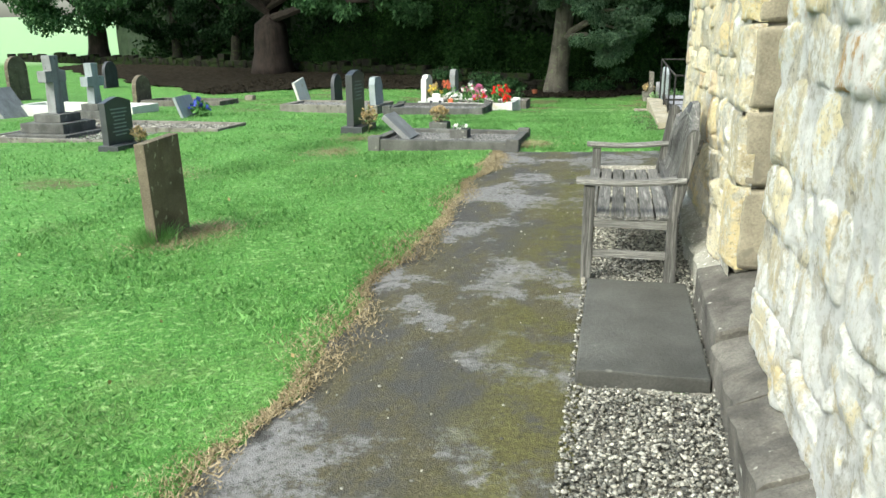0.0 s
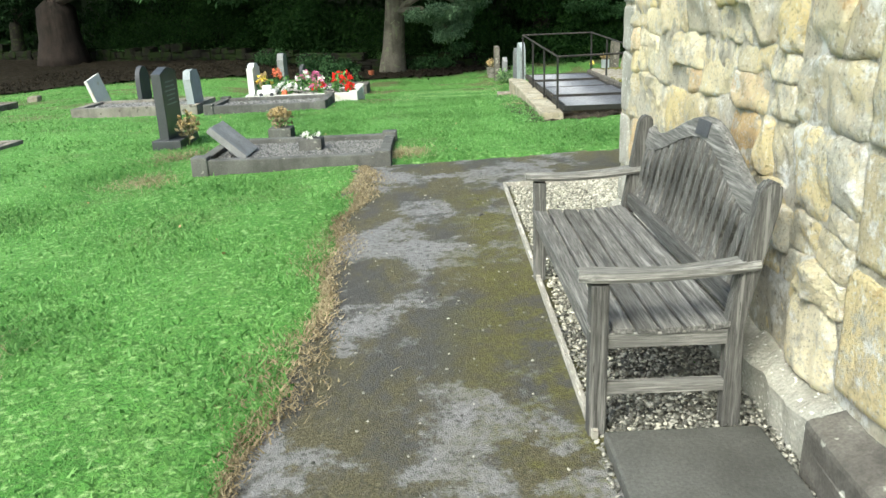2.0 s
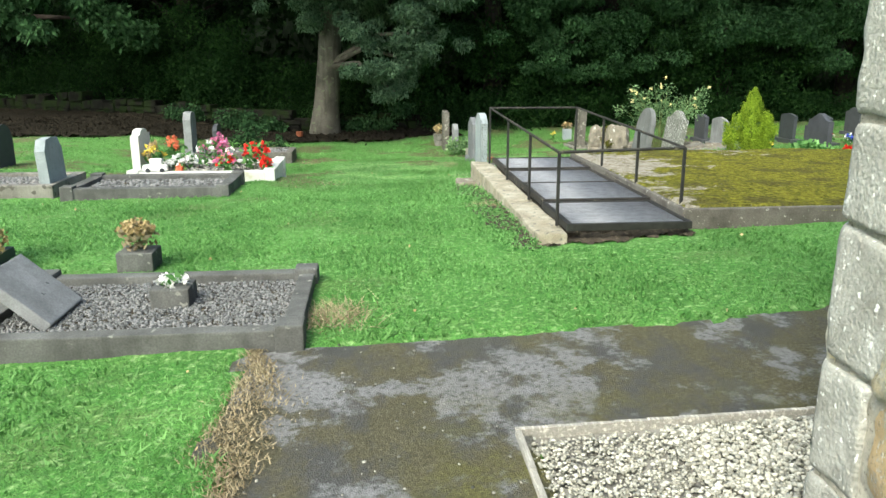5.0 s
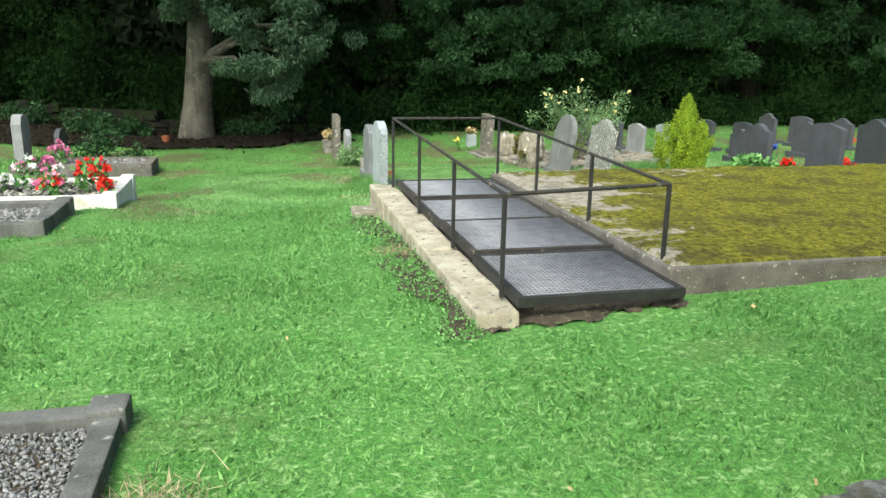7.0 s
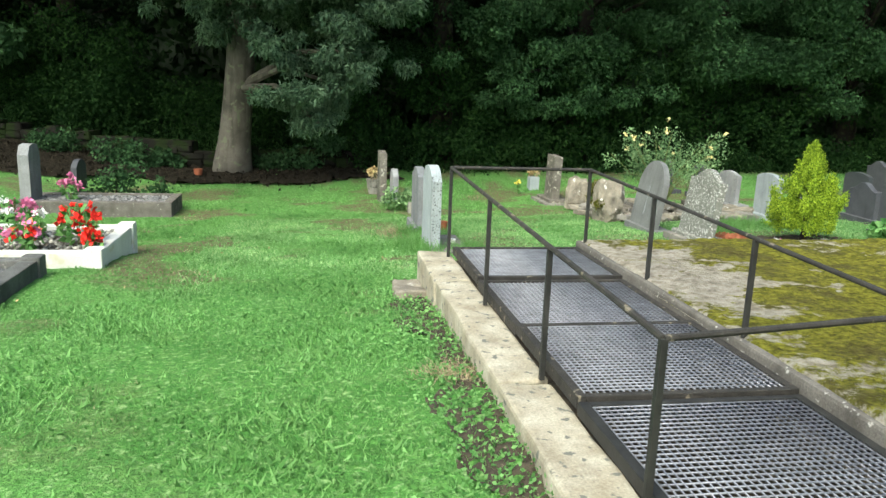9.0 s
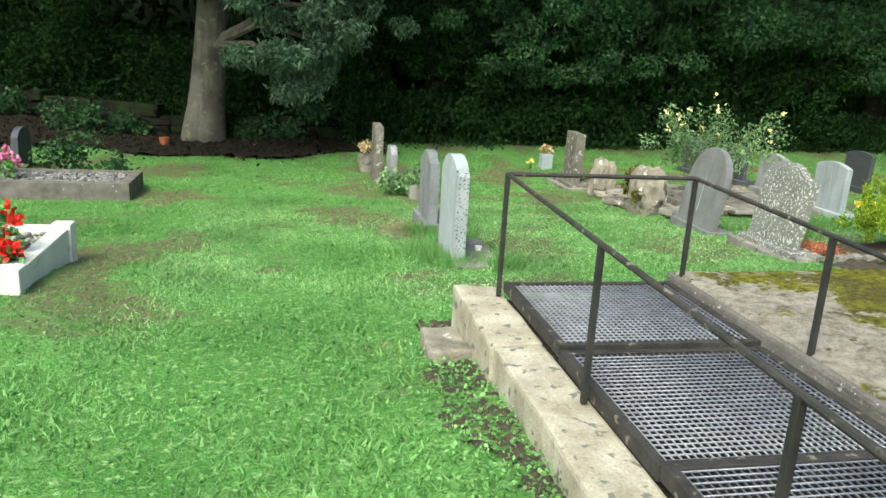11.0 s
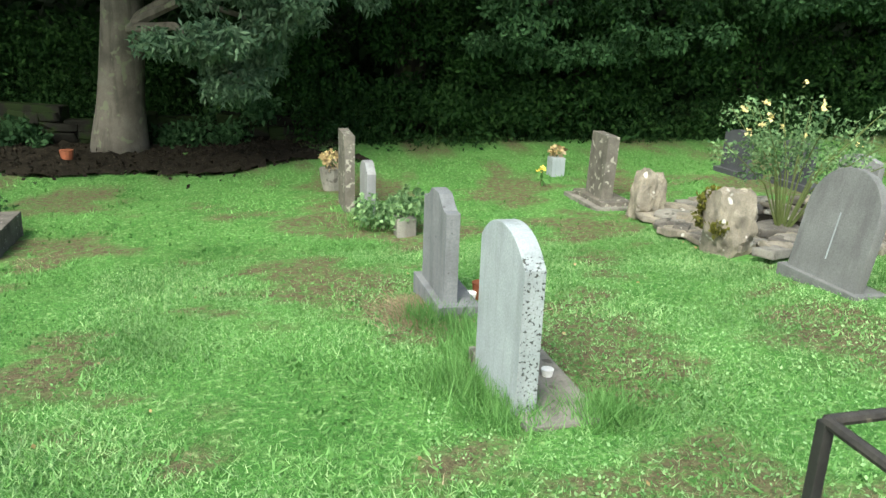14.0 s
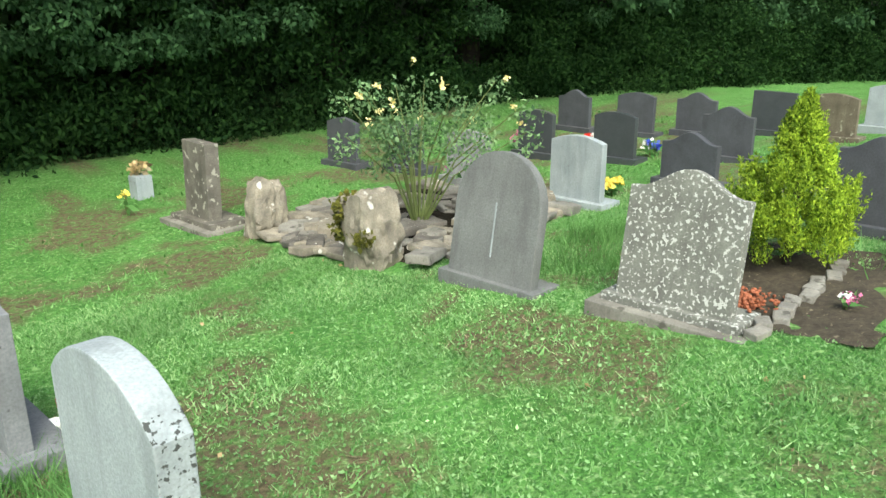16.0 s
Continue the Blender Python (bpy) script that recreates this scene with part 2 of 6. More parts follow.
M["bench"] = wood_material("weathered_teak", (0.05, 0.049, 0.045), (0.22, 0.218, 0.206), (6, 0.3, 6), 0.9)
M["bench_up"] = wood_material("weathered_teak_upright", (0.045, 0.044, 0.04), (0.17, 0.168, 0.158), (6, 6, 0.3), 0.8)
M["bench_arm"] = wood_material("bleached_teak_arm", (0.08, 0.078, 0.07), (0.27, 0.268, 0.25), (0.3, 6, 6), 0.3)
M["edging"] = wood_material("bleached_edging", (0.3, 0.28, 0.24), (0.5, 0.48, 0.42), (6, 0.6, 6))
M["door"] = wood_material("grey_door_boards", (0.09, 0.085, 0.082), (0.21, 0.205, 0.205), (6, 6, 0.3))
M["iron"] = plain("painted_iron", (0.022, 0.022, 0.02), 0.6, 0.35, 0.5)
M["rust"] = stone("rusting_rail", (0.06, 0.055, 0.047), (0.025, 0.024, 0.022), 9.0, (0.17, 0.15, 0.11), 0.64, 18.0, 0.65)
M["steel"] = plain("galvanised_grating", (0.2, 0.21, 0.235), 0.5, 0.5, 0.3, 0.3)
M["kerb_old"] = stone("old_kerb_stone", (0.5, 0.47, 0.37), (0.27, 0.235, 0.16), 5.0, (0.13, 0.13, 0.11), 0.61, 16.0, 0.9, 1.0)
M["concrete"] = stone("grey_concrete", (0.2, 0.185, 0.16), (0.085, 0.078, 0.066), 5.0, (0.36, 0.35, 0.31), 0.67, 30.0, 0.9, 1.2, 0.2)
M["kerb_dark"] = stone("dark_kerb", (0.165, 0.167, 0.155), (0.07, 0.071, 0.065), 4.0, (0.24, 0.24, 0.21), 0.68, 14.0, 0.85, 0.9)
M["kerb_grey"] = stone("grey_kerb", (0.3, 0.29, 0.25), (0.15, 0.14, 0.12), 4.0, (0.09, 0.085, 0.07), 0.6, 10.0)
M["granite"] = stone("black_granite", (0.062, 0.067, 0.073), (0.045, 0.05, 0.055), 8.0, None, 0.6, 14.0, 0.35, 0.1, 0.05, 0.5)
M["slate"] = stone("dark_slate", (0.085, 0.09, 0.1), (0.055, 0.058, 0.065), 5.0, None, 0.6, 14, 0.6, 0.25, 0.2)
M["grey"] = stone("grey_headstone", (0.3, 0.31, 0.31), (0.2, 0.205, 0.205), 5.0, (0.08, 0.085, 0.085), 0.68, 20.0)
M["pale"] = stone("pale_headstone", (0.36, 0.4, 0.405), (0.26, 0.295, 0.3), 4.0, (0.07, 0.075, 0.07), 0.7, 34.0)
M["brown"] = stone("brown_sandstone", (0.2, 0.17, 0.12), (0.1, 0.085, 0.06), 5.0, (0.28, 0.27, 0.2), 0.64, 15.0)
M["lichen"] = stone("lichened_stone", (0.215, 0.22, 0.19), (0.135, 0.137, 0.118), 5.0, (0.43, 0.44, 0.4), 0.57, 46.0)
M["plum"] = stone("smooth_grey_stone", (0.19, 0.197, 0.19), (0.13, 0.134, 0.13), 3.0, None, 0.6, 12, 0.8)
M["marble"] = stone("white_marble", (0.75, 0.75, 0.7), (0.62, 0.62, 0.56), 3.0, (0.5, 0.47, 0.36), 0.64, 5.0, 0.5, 0.1, 0.1)
M["rock"] = stone("field_stone", (0.36, 0.325, 0.25), (0.14, 0.125, 0.1), 6.0, (0.46, 0.45, 0.4), 0.64, 9.0, 0.9, 1.2)
M["moss_rock"] = stone("moss", (0.13, 0.125, 0.015), (0.055, 0.06, 0.01), 14.0, (0.03, 0.035, 0.008), 0.6, 30.0, 0.95, 1.0, 0.0)
# Mossy stone, its tones lowered to hold the deep shade under the trees.
M["wallstone"] = stone("shaded_wall_stone", (0.03, 0.03, 0.024), (0.009, 0.009, 0.007), 3.0, (0.014, 0.022, 0.008), 0.48, 3.0, 0.9, 0.5, 0.35, 0.03)
M["bark_grey"] = stone("grey_bark", (0.17, 0.157, 0.125), (0.08, 0.073, 0.058), 3.0, (0.13, 0.14, 0.09), 0.6, 8.0, 0.95, 1.0, 0.6)
M["bark_brown"] = stone("brown_bark", (0.05, 0.038, 0.03), (0.022, 0.017, 0.014), 3.0, None, 0.6, 8, 0.95, 1.0, 0.6)
# Litter browns cut far down, so the colour includes the bank's shade.
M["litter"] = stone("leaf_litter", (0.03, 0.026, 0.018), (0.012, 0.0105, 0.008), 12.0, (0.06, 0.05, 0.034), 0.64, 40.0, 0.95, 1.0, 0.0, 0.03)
M["blade"] = leafy("grass_blades", (0.08, 0.21, 0.046), (0.21, 0.4, 0.13), 0.35)
M["blade_pale"] = leafy("pale_grass_blades", (0.15, 0.33, 0.095), (0.4, 0.58, 0.27), 0.35)
M["straw"] = leafy("dry_grass", (0.17, 0.135, 0.075), (0.46, 0.39, 0.25), 0.2)
M["leaf"] = leafy("tree_leaves", (0.02, 0.052, 0.02), (0.066, 0.138, 0.054), 0.28, 0.05)
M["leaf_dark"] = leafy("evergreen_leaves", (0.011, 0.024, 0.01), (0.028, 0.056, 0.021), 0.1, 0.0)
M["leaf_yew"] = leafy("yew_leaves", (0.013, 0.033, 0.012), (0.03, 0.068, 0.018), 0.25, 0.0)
M["leaf_grey"] = leafy("silvery_leaves", (0.034, 0.078, 0.04), (0.165, 0.255, 0.148), 0.3)
M["leaf_rose"] = leafy("rose_leaves", (0.07, 0.15, 0.06), (0.26, 0.4, 0.18), 0.35)
# Dark greens painted in for the unlit depth of the wood.
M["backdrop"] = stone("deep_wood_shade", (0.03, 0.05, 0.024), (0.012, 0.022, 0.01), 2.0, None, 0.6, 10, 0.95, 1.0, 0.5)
M["leaf_gold"] = leafy("golden_conifer", (0.05, 0.12, 0.01), (0.38, 0.52, 0.045), 0.3)
M["leaf_weed"] = leafy("weed_leaves", (0.05, 0.16, 0.035), (0.22, 0.42, 0.14), 0.3)
M["leaf_clover"] = leafy("clover_leaves", (0.1, 0.25, 0.065), (0.34, 0.54, 0.24), 0.3)
M["stem"] = plain("green_stem", (0.1, 0.13, 0.04), 0.7)
for nm, c in (("red", (0.6, 0.02, 0.012)), ("pink", (0.55, 0.16, 0.3)), ("orange", (0.75, 0.2, 0.1)), ("yellow", (0.8, 0.62, 0.1)), ("cream", (0.82, 0.7, 0.33)), ("white", (0.8, 0.8, 0.76)), ("blue", (0.06, 0.09, 0.45)), ("tan", (0.36, 0.27, 0.13)), ("terracotta", (0.26, 0.085, 0.04))):
    M[nm] = plain(nm + "_petals", c, 0.6)

# ---- helpers for shapes ----


def sp(v):
    return np.logaddexp(0, v)


def ground_z(x, y):
    """Height of the churchyard: it climbs gently along the path, then falls away towards the wood."""
    x, y = np.asarray(x, float), np.asarray(y, float)
    side = 0.4 + 0.6 / (1 + np.exp(-(x + 5.5) * 1.2))
    rise = 0.1 * np.exp(-(((x + 3.2) / 1.6) ** 2) - ((y - 17.1) / 1.1) ** 2)
    return rise + 0.07 + 0.029 * np.clip(x, -14, 12) + 0.0175 * np.minimum(y, 40) - 0.105 * side * (sp(y - 13.3) - sp(y - 22))


def bare_at(x, y):
    """How worn the turf is, 0 to 1: scuffed patches on the lower lawn and a few by the path."""
    x, y = np.asarray(x, float), np.asarray(y, float)
    n = np.sin(1.9 * x + 0.7 * y + 1.3 * np.sin(1.1 * y)) * np.sin(1.6 * y - 0.9 * x + 1.7 * np.sin(0.8 * x)) + 0.55 * np.sin(4.3 * x + 2.1 * np.sin(3.1 * y)) * np.sin(5.1 * y + 1.2 * x) + 0.3 * np.sin(9.7 * x + 3 * np.sin(7 * y)) * np.sin(11.3 * y)
    low = 1 / (1 + np.exp(-(y - 15.5) * 1.4))
    right = 1 / (1 + np.exp(-(x - 0.5) * 0.9))
    n = n + 3 * np.exp(-(((x + 5.9) / 0.4) ** 2 + ((y - 7.5) / 0.22) ** 2)) + 1.6 * np.exp(-(((x + 3.25) / 0.35) ** 2 + ((y - 5.5) / 0.4) ** 2)) + 1.4 * np.exp(-(((x - 0.9) / 0.3) ** 2 + ((y - 19.5) / 0.4) ** 2)) + 2.5 * np.exp(-(((x + 1.98) / 0.16) ** 4 + ((y - 17.8) / 0.9) ** 4))
    low = np.maximum(low, 0.9 * np.exp(-(((x + 5.9) / 0.6) ** 2 + ((y - 7.5) / 0.4) ** 2)))
    return np.clip((n - 0.62 + 0.42 * low + 0.32 * low * right) * 2.2, 0, 1) * (0.25 + 0.75 * low)


def gz(x, y):
    return float(ground_z(x, y))


def link(name, bm, material, parent=None, label="", smooth=False):
    me = bpy.data.meshes.new(name)
    bm.to_mesh(me)
    bm.free()
    me.materials.append(material)
    if smooth:
        me.polygons.foreach_set("use_smooth", [True] * len(me.polygons))
    ob = new(name, me)
    if parent:
        ob.parent = parent
    if label:
        ob["label"] = label
    return ob


def part(name, bm, material, parent, label="", smooth=False):
    return link(name, bm, material, parent, label, smooth)


def thing(name, x, y, z, label, category, group="", rz=0.0, rx=0.0, ry=0.0):
    e = new(name)
    e.empty_display_size = 0.1
    e.matrix_world = pose(x, y, z, rx, ry, rz)
    return tagged(e, label, category, group)


def add_box(bm, x0, x1, y0, y1, z0, z1, bevel=0.0, cuts=0, rough=0.0, seed=0):
    r = bmesh.ops.create_cube(bm, size=1.0)
    vs = r["verts"]
    for v in vs:
        v.co = Vector((x0 + (v.co.x + 0.5) * (x1 - x0), y0 + (v.co.y + 0.5) * (y1 - y0), z0 + (v.co.z + 0.5) * (z1 - z0)))
    es = list({e for v in vs for e in v.link_edges})
    if bevel:
        bmesh.ops.bevel(bm, geom=es, offset=bevel, segments=2, profile=0.6, affect="EDGES")
    return bm


def box(x0, x1, y0, y1, z0, z1, bevel=0.01, cuts=0, rough=0.0, seed=0.0):
    bm = bmesh.new()
    add_box(bm, x0, x1, y0, y1, z0, z1, bevel)
    if cuts:
        bmesh.ops.subdivide_edges(bm, edges=[e for e in bm.edges if e.calc_length() > 0.08], cuts=cuts, use_grid_fill=True)
        for v in bm.verts:
            v.co += noise.noise_vector(v.co * 5 + Vector((seed, seed, 0))) * rough
    return bm


def prism(outline, depth, bevel=0.006, axis="x"):
    """A flat outline in (y, z), given thickness along x and softened edges."""
    bm = bmesh.new()
    a = [bm.verts.new((-depth / 2, y, z)) for y, z in outline]
    b = [bm.verts.new((depth / 2, y, z)) for y, z in outline]
    bm.faces.new(a)
    bm.faces.new(list(reversed(b)))
    k = len(a)
    for i in range(k):
        bm.faces.new((a[i], b[i], b[(i + 1) % k], a[(i + 1) % k]))
    bmesh.ops.recalc_face_normals(bm, faces=bm.faces)
    if bevel:
        es = [e for e in bm.edges if e.calc_face_angle(0) > 0.6]
        bmesh.ops.bevel(bm, geom=es, offset=bevel, segments=2, profile=0.6, affect="EDGES")
    return bm


def top_outline(style, w, h, z0=0.0):
    """Outline of a headstone, anticlockwise from its lower corner."""
    o = [(-w / 2, z0), (w / 2, z0)]
    if style == "round":
        o += [(w / 2 * math.cos(a), h - w / 2 + w / 2 * math.sin(a)) for a in np.linspace(0, math.pi, 15)]
    elif style == "arch":
        o += [(u * w / 2, h - 0.22 * w * u * u * (0.6 + 0.4 * abs(u))) for u in np.linspace(1, -1, 13)]
    elif style == "cove":
        o += [(w / 2, h - 0.1), (w * 0.38, h - 0.095), (w * 0.27, h - 0.06), (w * 0.17, h - 0.01), (w * 0.1, h), (-w * 0.1, h), (-w * 0.17, h - 0.01), (-w * 0.27, h - 0.06), (-w * 0.38, h - 0.095), (-w / 2, h - 0.1)]
    elif style == "low":
        o += [(u * w / 2, h - 0.1 * w * u * u) for u in np.linspace(1, -1, 11)]
    elif style == "ogee":
        o += [(u * w / 2, h - 0.09 * w * (1 - math.cos(math.pi * min(1, abs(u) * 1.15))) / 1.0) for u in np.linspace(1, -1, 17)]
    elif style == "peak":
        o += [(w / 2, h - 0.12 * w), (w * 0.2, h - 0.02), (0, h), (-w * 0.2, h - 0.02), (-w / 2, h - 0.12 * w)]
    elif style == "clip":
        o += [(w / 2, h - 0.16), (w / 2 - 0.09, h - 0.02), (0, h), (-w / 2 + 0.09, h - 0.02), (-w / 2, h - 0.16)]
    elif style == "shoulder":
        o += [(w / 2, h - 0.14 * w), (w * 0.32, h - 0.13 * w)] + [(w * 0.32 * math.cos(a), h - 0.13 * w + 0.13 * w * math.sin(a)) for a in np.linspace(0.2, math.pi - 0.2, 9)] + [(-w * 0.32, h - 0.13 * w), (-w / 2, h - 0.14 * w)]
    else:
        o += [(w / 2, h), (-w / 2, h - 0.015)]
    return o


def cloud(name, verts, faces, material, parent=None, label=""):
    """One mesh from arrays of corners."""
    me = bpy.data.meshes.new(name)
    verts, faces = np.asarray(verts, np.float32), np.asarray(faces, np.int32)
    me.vertices.add(len(verts))
    me.vertices.foreach_set("co", verts.ravel())
    k = faces.shape[1]
    me.loops.add(faces.size)
    me.loops.foreach_set("vertex_index", faces.ravel())
    me.polygons.add(len(faces))
    me.polygons.foreach_set("loop_start", np.arange(len(faces), dtype=np.int32) * k)
    me.polygons.foreach_set("loop_total", np.full(len(faces), k, np.int32))
    me.update(calc_edges=True)
    me.materials.append(material)
    ob = new(name, me)
    if parent:
        ob.parent = parent
    if label:
        ob["label"] = label
    return ob


rng = np.random.default_rng(7)


def leaf_arrays(centres, size, droop=0.3, narrow=0.45):
    """A small folded kite for each centre, turned at random."""
    n = len(centres)
    d = rng.normal(size=(n, 3))
    d[:, 2] -= droop * 1.5
    d /= np.linalg.norm(d, axis=1)[:, None]
    s = np.cross(d, rng.normal(size=(n, 3)))
    s /= np.linalg.norm(s, axis=1)[:, None] + 1e-9
    L = (size * rng.uniform(0.6, 1.3, n))[:, None]
    v = np.empty((n, 4, 3))
    v[:, 0] = centres
    v[:, 1] = centres + d * L * 0.45 + s * L * narrow / 2
    v[:, 2] = centres + d * L
    v[:, 3] = centres + d * L * 0.45 - s * L * narrow / 2
    return v.reshape(-1, 3), np.arange(n * 4).reshape(n, 4)


def clumps(n, centres, radii, flat=0.6):
    """n points spread over soft clumps."""
    centres, radii = np.asarray(centres), np.asarray(radii)
    p = radii ** 2
    i = rng.choice(len(centres), n, p=p / p.sum())
    d = rng.normal(size=(n, 3))
    d /= np.linalg.norm(d, axis=1)[:, None]
    d *= (rng.uniform(0.25, 1.0, n) ** 0.6)[:, None]
    d[:, 2] *= flat
    return centres[i] + d * radii[i][:, None]


def tube(points, radii, sides=8):
    """A tapered tube through points."""
    bm = bmesh.new()
    rings = []
    for i, (p, r) in enumerate(zip(points, radii)):
        p = Vector(p)
        q = Vector(points[min(i + 1, len(points) - 1)]) - Vector(points[max(i - 1, 0)])
        rot = q.to_track_quat("Z", "Y")
        rings.append([bm.verts.new(p + rot @ Vector((math.cos(a) * r, math.sin(a) * r, 0))) for a in np.linspace(0, 2 * math.pi, sides, endpoint=False)])
    for a, b in zip(rings, rings[1:]):
        for i in range(sides):
            bm.faces.new((a[i], a[(i + 1) % sides], b[(i + 1) % sides], b[i]))
    bm.faces.new(list(reversed(rings[0])))
    bm.faces.new(rings[-1])
    return bm

# ---- ground ----


def axis_steps(lo, hi, fine_lo, fine_hi, fine, grow=1.35):
    """Even steps in the middle, growing towards both ends."""
    out = list(np.arange(fine_lo, fine_hi + 1e-6, fine))
    st, p = fine, fine_hi
    while p < hi:
        st *= grow
        p += st
        out.append(min(p, hi))
    st, p, low = fine, fine_lo, []
    while p > lo:
        st *= grow
        p -= st
        low.append(max(p, lo))
    return np.array(low[::-1] + out)


PATH_L, PATH_R = -1.38, -0.13


def path_mask(x, y):
    """1 where the asphalt lies: a strip beside the church that turns off to the right."""
    wob = 0.05 * np.sin(y * 2.3) + 0.03 * np.sin(y * 6.1 + 1)
    strip = (x > PATH_L + wob) & (x < PATH_R + 0.04) & (y < 9.75)
    far = 9.72 + 0.06 * (x + 0.5) + 0.02 * np.sin(x * 4) + 0.012 * np.sin(x * 13)
    cross = (x > -1.5 + 0.05 * np.sin(y * 5)) & (y > 8.6) & (y < far) & (x < 9)
    return strip | cross


def build_ground():
    xs = axis_steps(-1500, 1500, -6, 8, 0.1)
    ys = axis_steps(-600, 2500, -1.5, 24, 0.1)
    X, Y = np.meshgrid(xs, ys)
    Z = ground_z(X, Y)
    near = (np.abs(X) < 14) & (Y < 30) & (Y > -3)
    Z += near * (0.012 * np.sin(X * 3.1 + Y * 1.7) * np.sin(Y * 2.3 - X) + rng.normal(0, 0.004, X.shape))
    low = path_mask(X, Y) | ((X > PATH_R) & (X < 0.75) & (Y < 8.6) & (Y > -4)) | ((X > PATH_R) & (X < 1.9) & (Y < 8.65) & (Y > 7.4))
    Z -= low * 0.05
    Z -= ((X > 0.88) & (X < 1.88) & (Y > 11.85) & (Y < 15.6)) * 0.9
    Z += 14 * (1 - np.exp(-np.maximum(0, Y - 60) / 200)) * (Y > 60)
    r, c = X.shape
    i = np.arange(r * c).reshape(r, c)
    f = np.stack([i[:-1, :-1], i[:-1, 1:], i[1:, 1:], i[1:, :-1]], -1).reshape(-1, 4)
    g = cloud("ground", np.stack([X, Y, Z], -1).reshape(-1, 3), f, M["lawn"])
    tagged(g, "mown green churchyard lawn with bare patches, field beyond", "lawn", "", "structure")
    g.data.polygons.foreach_set("use_smooth", [True] * len(g.data.polygons))
    g.data.attributes.new("bare", "FLOAT", "POINT").data.foreach_set("value", (bare_at(X, Y) * (Y < 30) * (Y > -3) * (np.abs(X) < 16)).ravel().astype(np.float32))


build_ground()


def sheet(name, xs, ys, keep, lift, material, label, category, bumpy=0.004):
    X, Y = np.meshgrid(xs, ys)
    Z = ground_z(X, Y) + lift + rng.normal(0, bumpy, X.shape)
    r, c = X.shape
    i = np.arange(r * c).reshape(r, c)
    f = np.stack([i[:-1, :-1], i[:-1, 1:], i[1:, 1:], i[1:, :-1]], -1).reshape(-1, 4)
    mid = lambda A: (A[:-1, :-1] + A[1:, 1:]) / 2
    f = f[keep(mid(X), mid(Y)).ravel()]
    used, f = np.unique(f, return_inverse=True)
    ob = cloud(name, np.stack([X, Y, Z], -1).reshape(-1, 3)[used], f.reshape(-1, 4), material)
    ob.data.polygons.foreach_set("use_smooth", [True] * len(ob.data.polygons))
    return tagged(ob, label, category, "", "structure")


sheet("path", np.arange(-1.7, 9.2, 0.06), np.arange(-4, 12.2, 0.06), path_mask, -0.022, M["asphalt"], "worn grey asphalt path with moss and pale damp patches", "path", 0.002)
sheet("gravel_bed", np.arange(-0.13, 1.7, 0.06), np.arange(-4, 8.62, 0.06), lambda x, y: (x < 0.85) | (y > 7.5), -0.035, M["kerb_grey"], "earth bed under the gravel beside the church", "gravel bed")
sheet("soil_patch", np.arange(0.1, 2.1, 0.03), np.arange(11.1, 16.1, 0.03), lambda x, y: ((x > 0.36 + 0.09 * np.sin(y * 3.3) + 0.05 * np.sin(y * 9)) & (x < 0.62) & (y > 11.5)) | ((y > 11.55 + 0.03 * np.sin(x * 9) + 0.03 * np.sin(x * 23) + 0.12 * (x - 0.6)) & (y < 11.95) & (x > 0.5) & (x < 1.95)), 0.008, M["soil"], "bare earth strip along the old kerb", "soil", 0.012)
def bank_edge(x):
    """Where the lawn gives way to dead leaves below the trees."""
    return 25.9 + 0.3 * np.sin(x * 1.1) + 0.2 * np.sin(x * 2.7) - 0.27 * np.clip(-x - 4, 0, 9) + 0.8 * np.maximum(0, -x - 13)


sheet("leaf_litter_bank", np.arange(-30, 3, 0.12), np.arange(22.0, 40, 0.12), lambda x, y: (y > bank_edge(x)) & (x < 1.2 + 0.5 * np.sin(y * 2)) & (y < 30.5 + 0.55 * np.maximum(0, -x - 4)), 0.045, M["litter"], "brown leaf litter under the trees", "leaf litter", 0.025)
sheet("grave_soil", np.arange(3.9, 6.2, 0.07), np.arange(16.5, 18.6, 0.07), lambda x, y: (x > 4.25) & (x < 5.9) & (y > 16.95 + 0.05 * np.sin(x * 7)) & (y < 18.2), 0.02, M["soil"], "bare planted grave soil round the conifer", "soil", 0.012)


def pebbles(name, n, where, size, material, label, category, lift=0.0):
    """Loose stones: squashed, randomly turned lumps in one mesh."""
    b = bmesh.new()
    bmesh.ops.create_icosphere(b, subdivisions=1, radius=1.0)
    v0 = np.array([v.co for v in b.verts])
    f0 = np.array([[v.index for v in f.verts] for f in b.faces])
    b.free()
    x, y, z = where(n)
    n = len(x)
    s = size * rng.uniform(0.5, 1.4, (n, 1, 1)) * rng.uniform(0.65, 1.25, (n, 1, 3)) * np.array([1, 1, 0.7])
    a = rng.uniform(0, 2 * np.pi, n)
    v = v0[None] * s + rng.normal(0, 0.12, (n, len(v0), 3)) * size
    ca, sa = np.cos(a)[:, None], np.sin(a)[:, None]
    v = np.stack([v[..., 0] * ca - v[..., 1] * sa, v[..., 0] * sa + v[..., 1] * ca, v[..., 2]], -1)
    v += np.stack([x, y, z + lift], -1)[:, None]
    f = f0[None] + (np.arange(n) * len(v0))[:, None, None]
    ob = cloud(name, v.reshape(-1, 3), f.reshape(-1, 3), material)
    return tagged(ob, label, category, "", "stuff")


def gravel_near(n):
    x, y = rng.uniform(-0.1, 0.52, n), rng.uniform(0.8, 8.55, n)
    k = (y > 4.85) & (y > rng.normal(5.6, 0.5, n))
    x, y = x[k], y[k]
    return x, y, ground_z(x, y) - 0.03 + rng.uniform(0, 0.025, len(x))


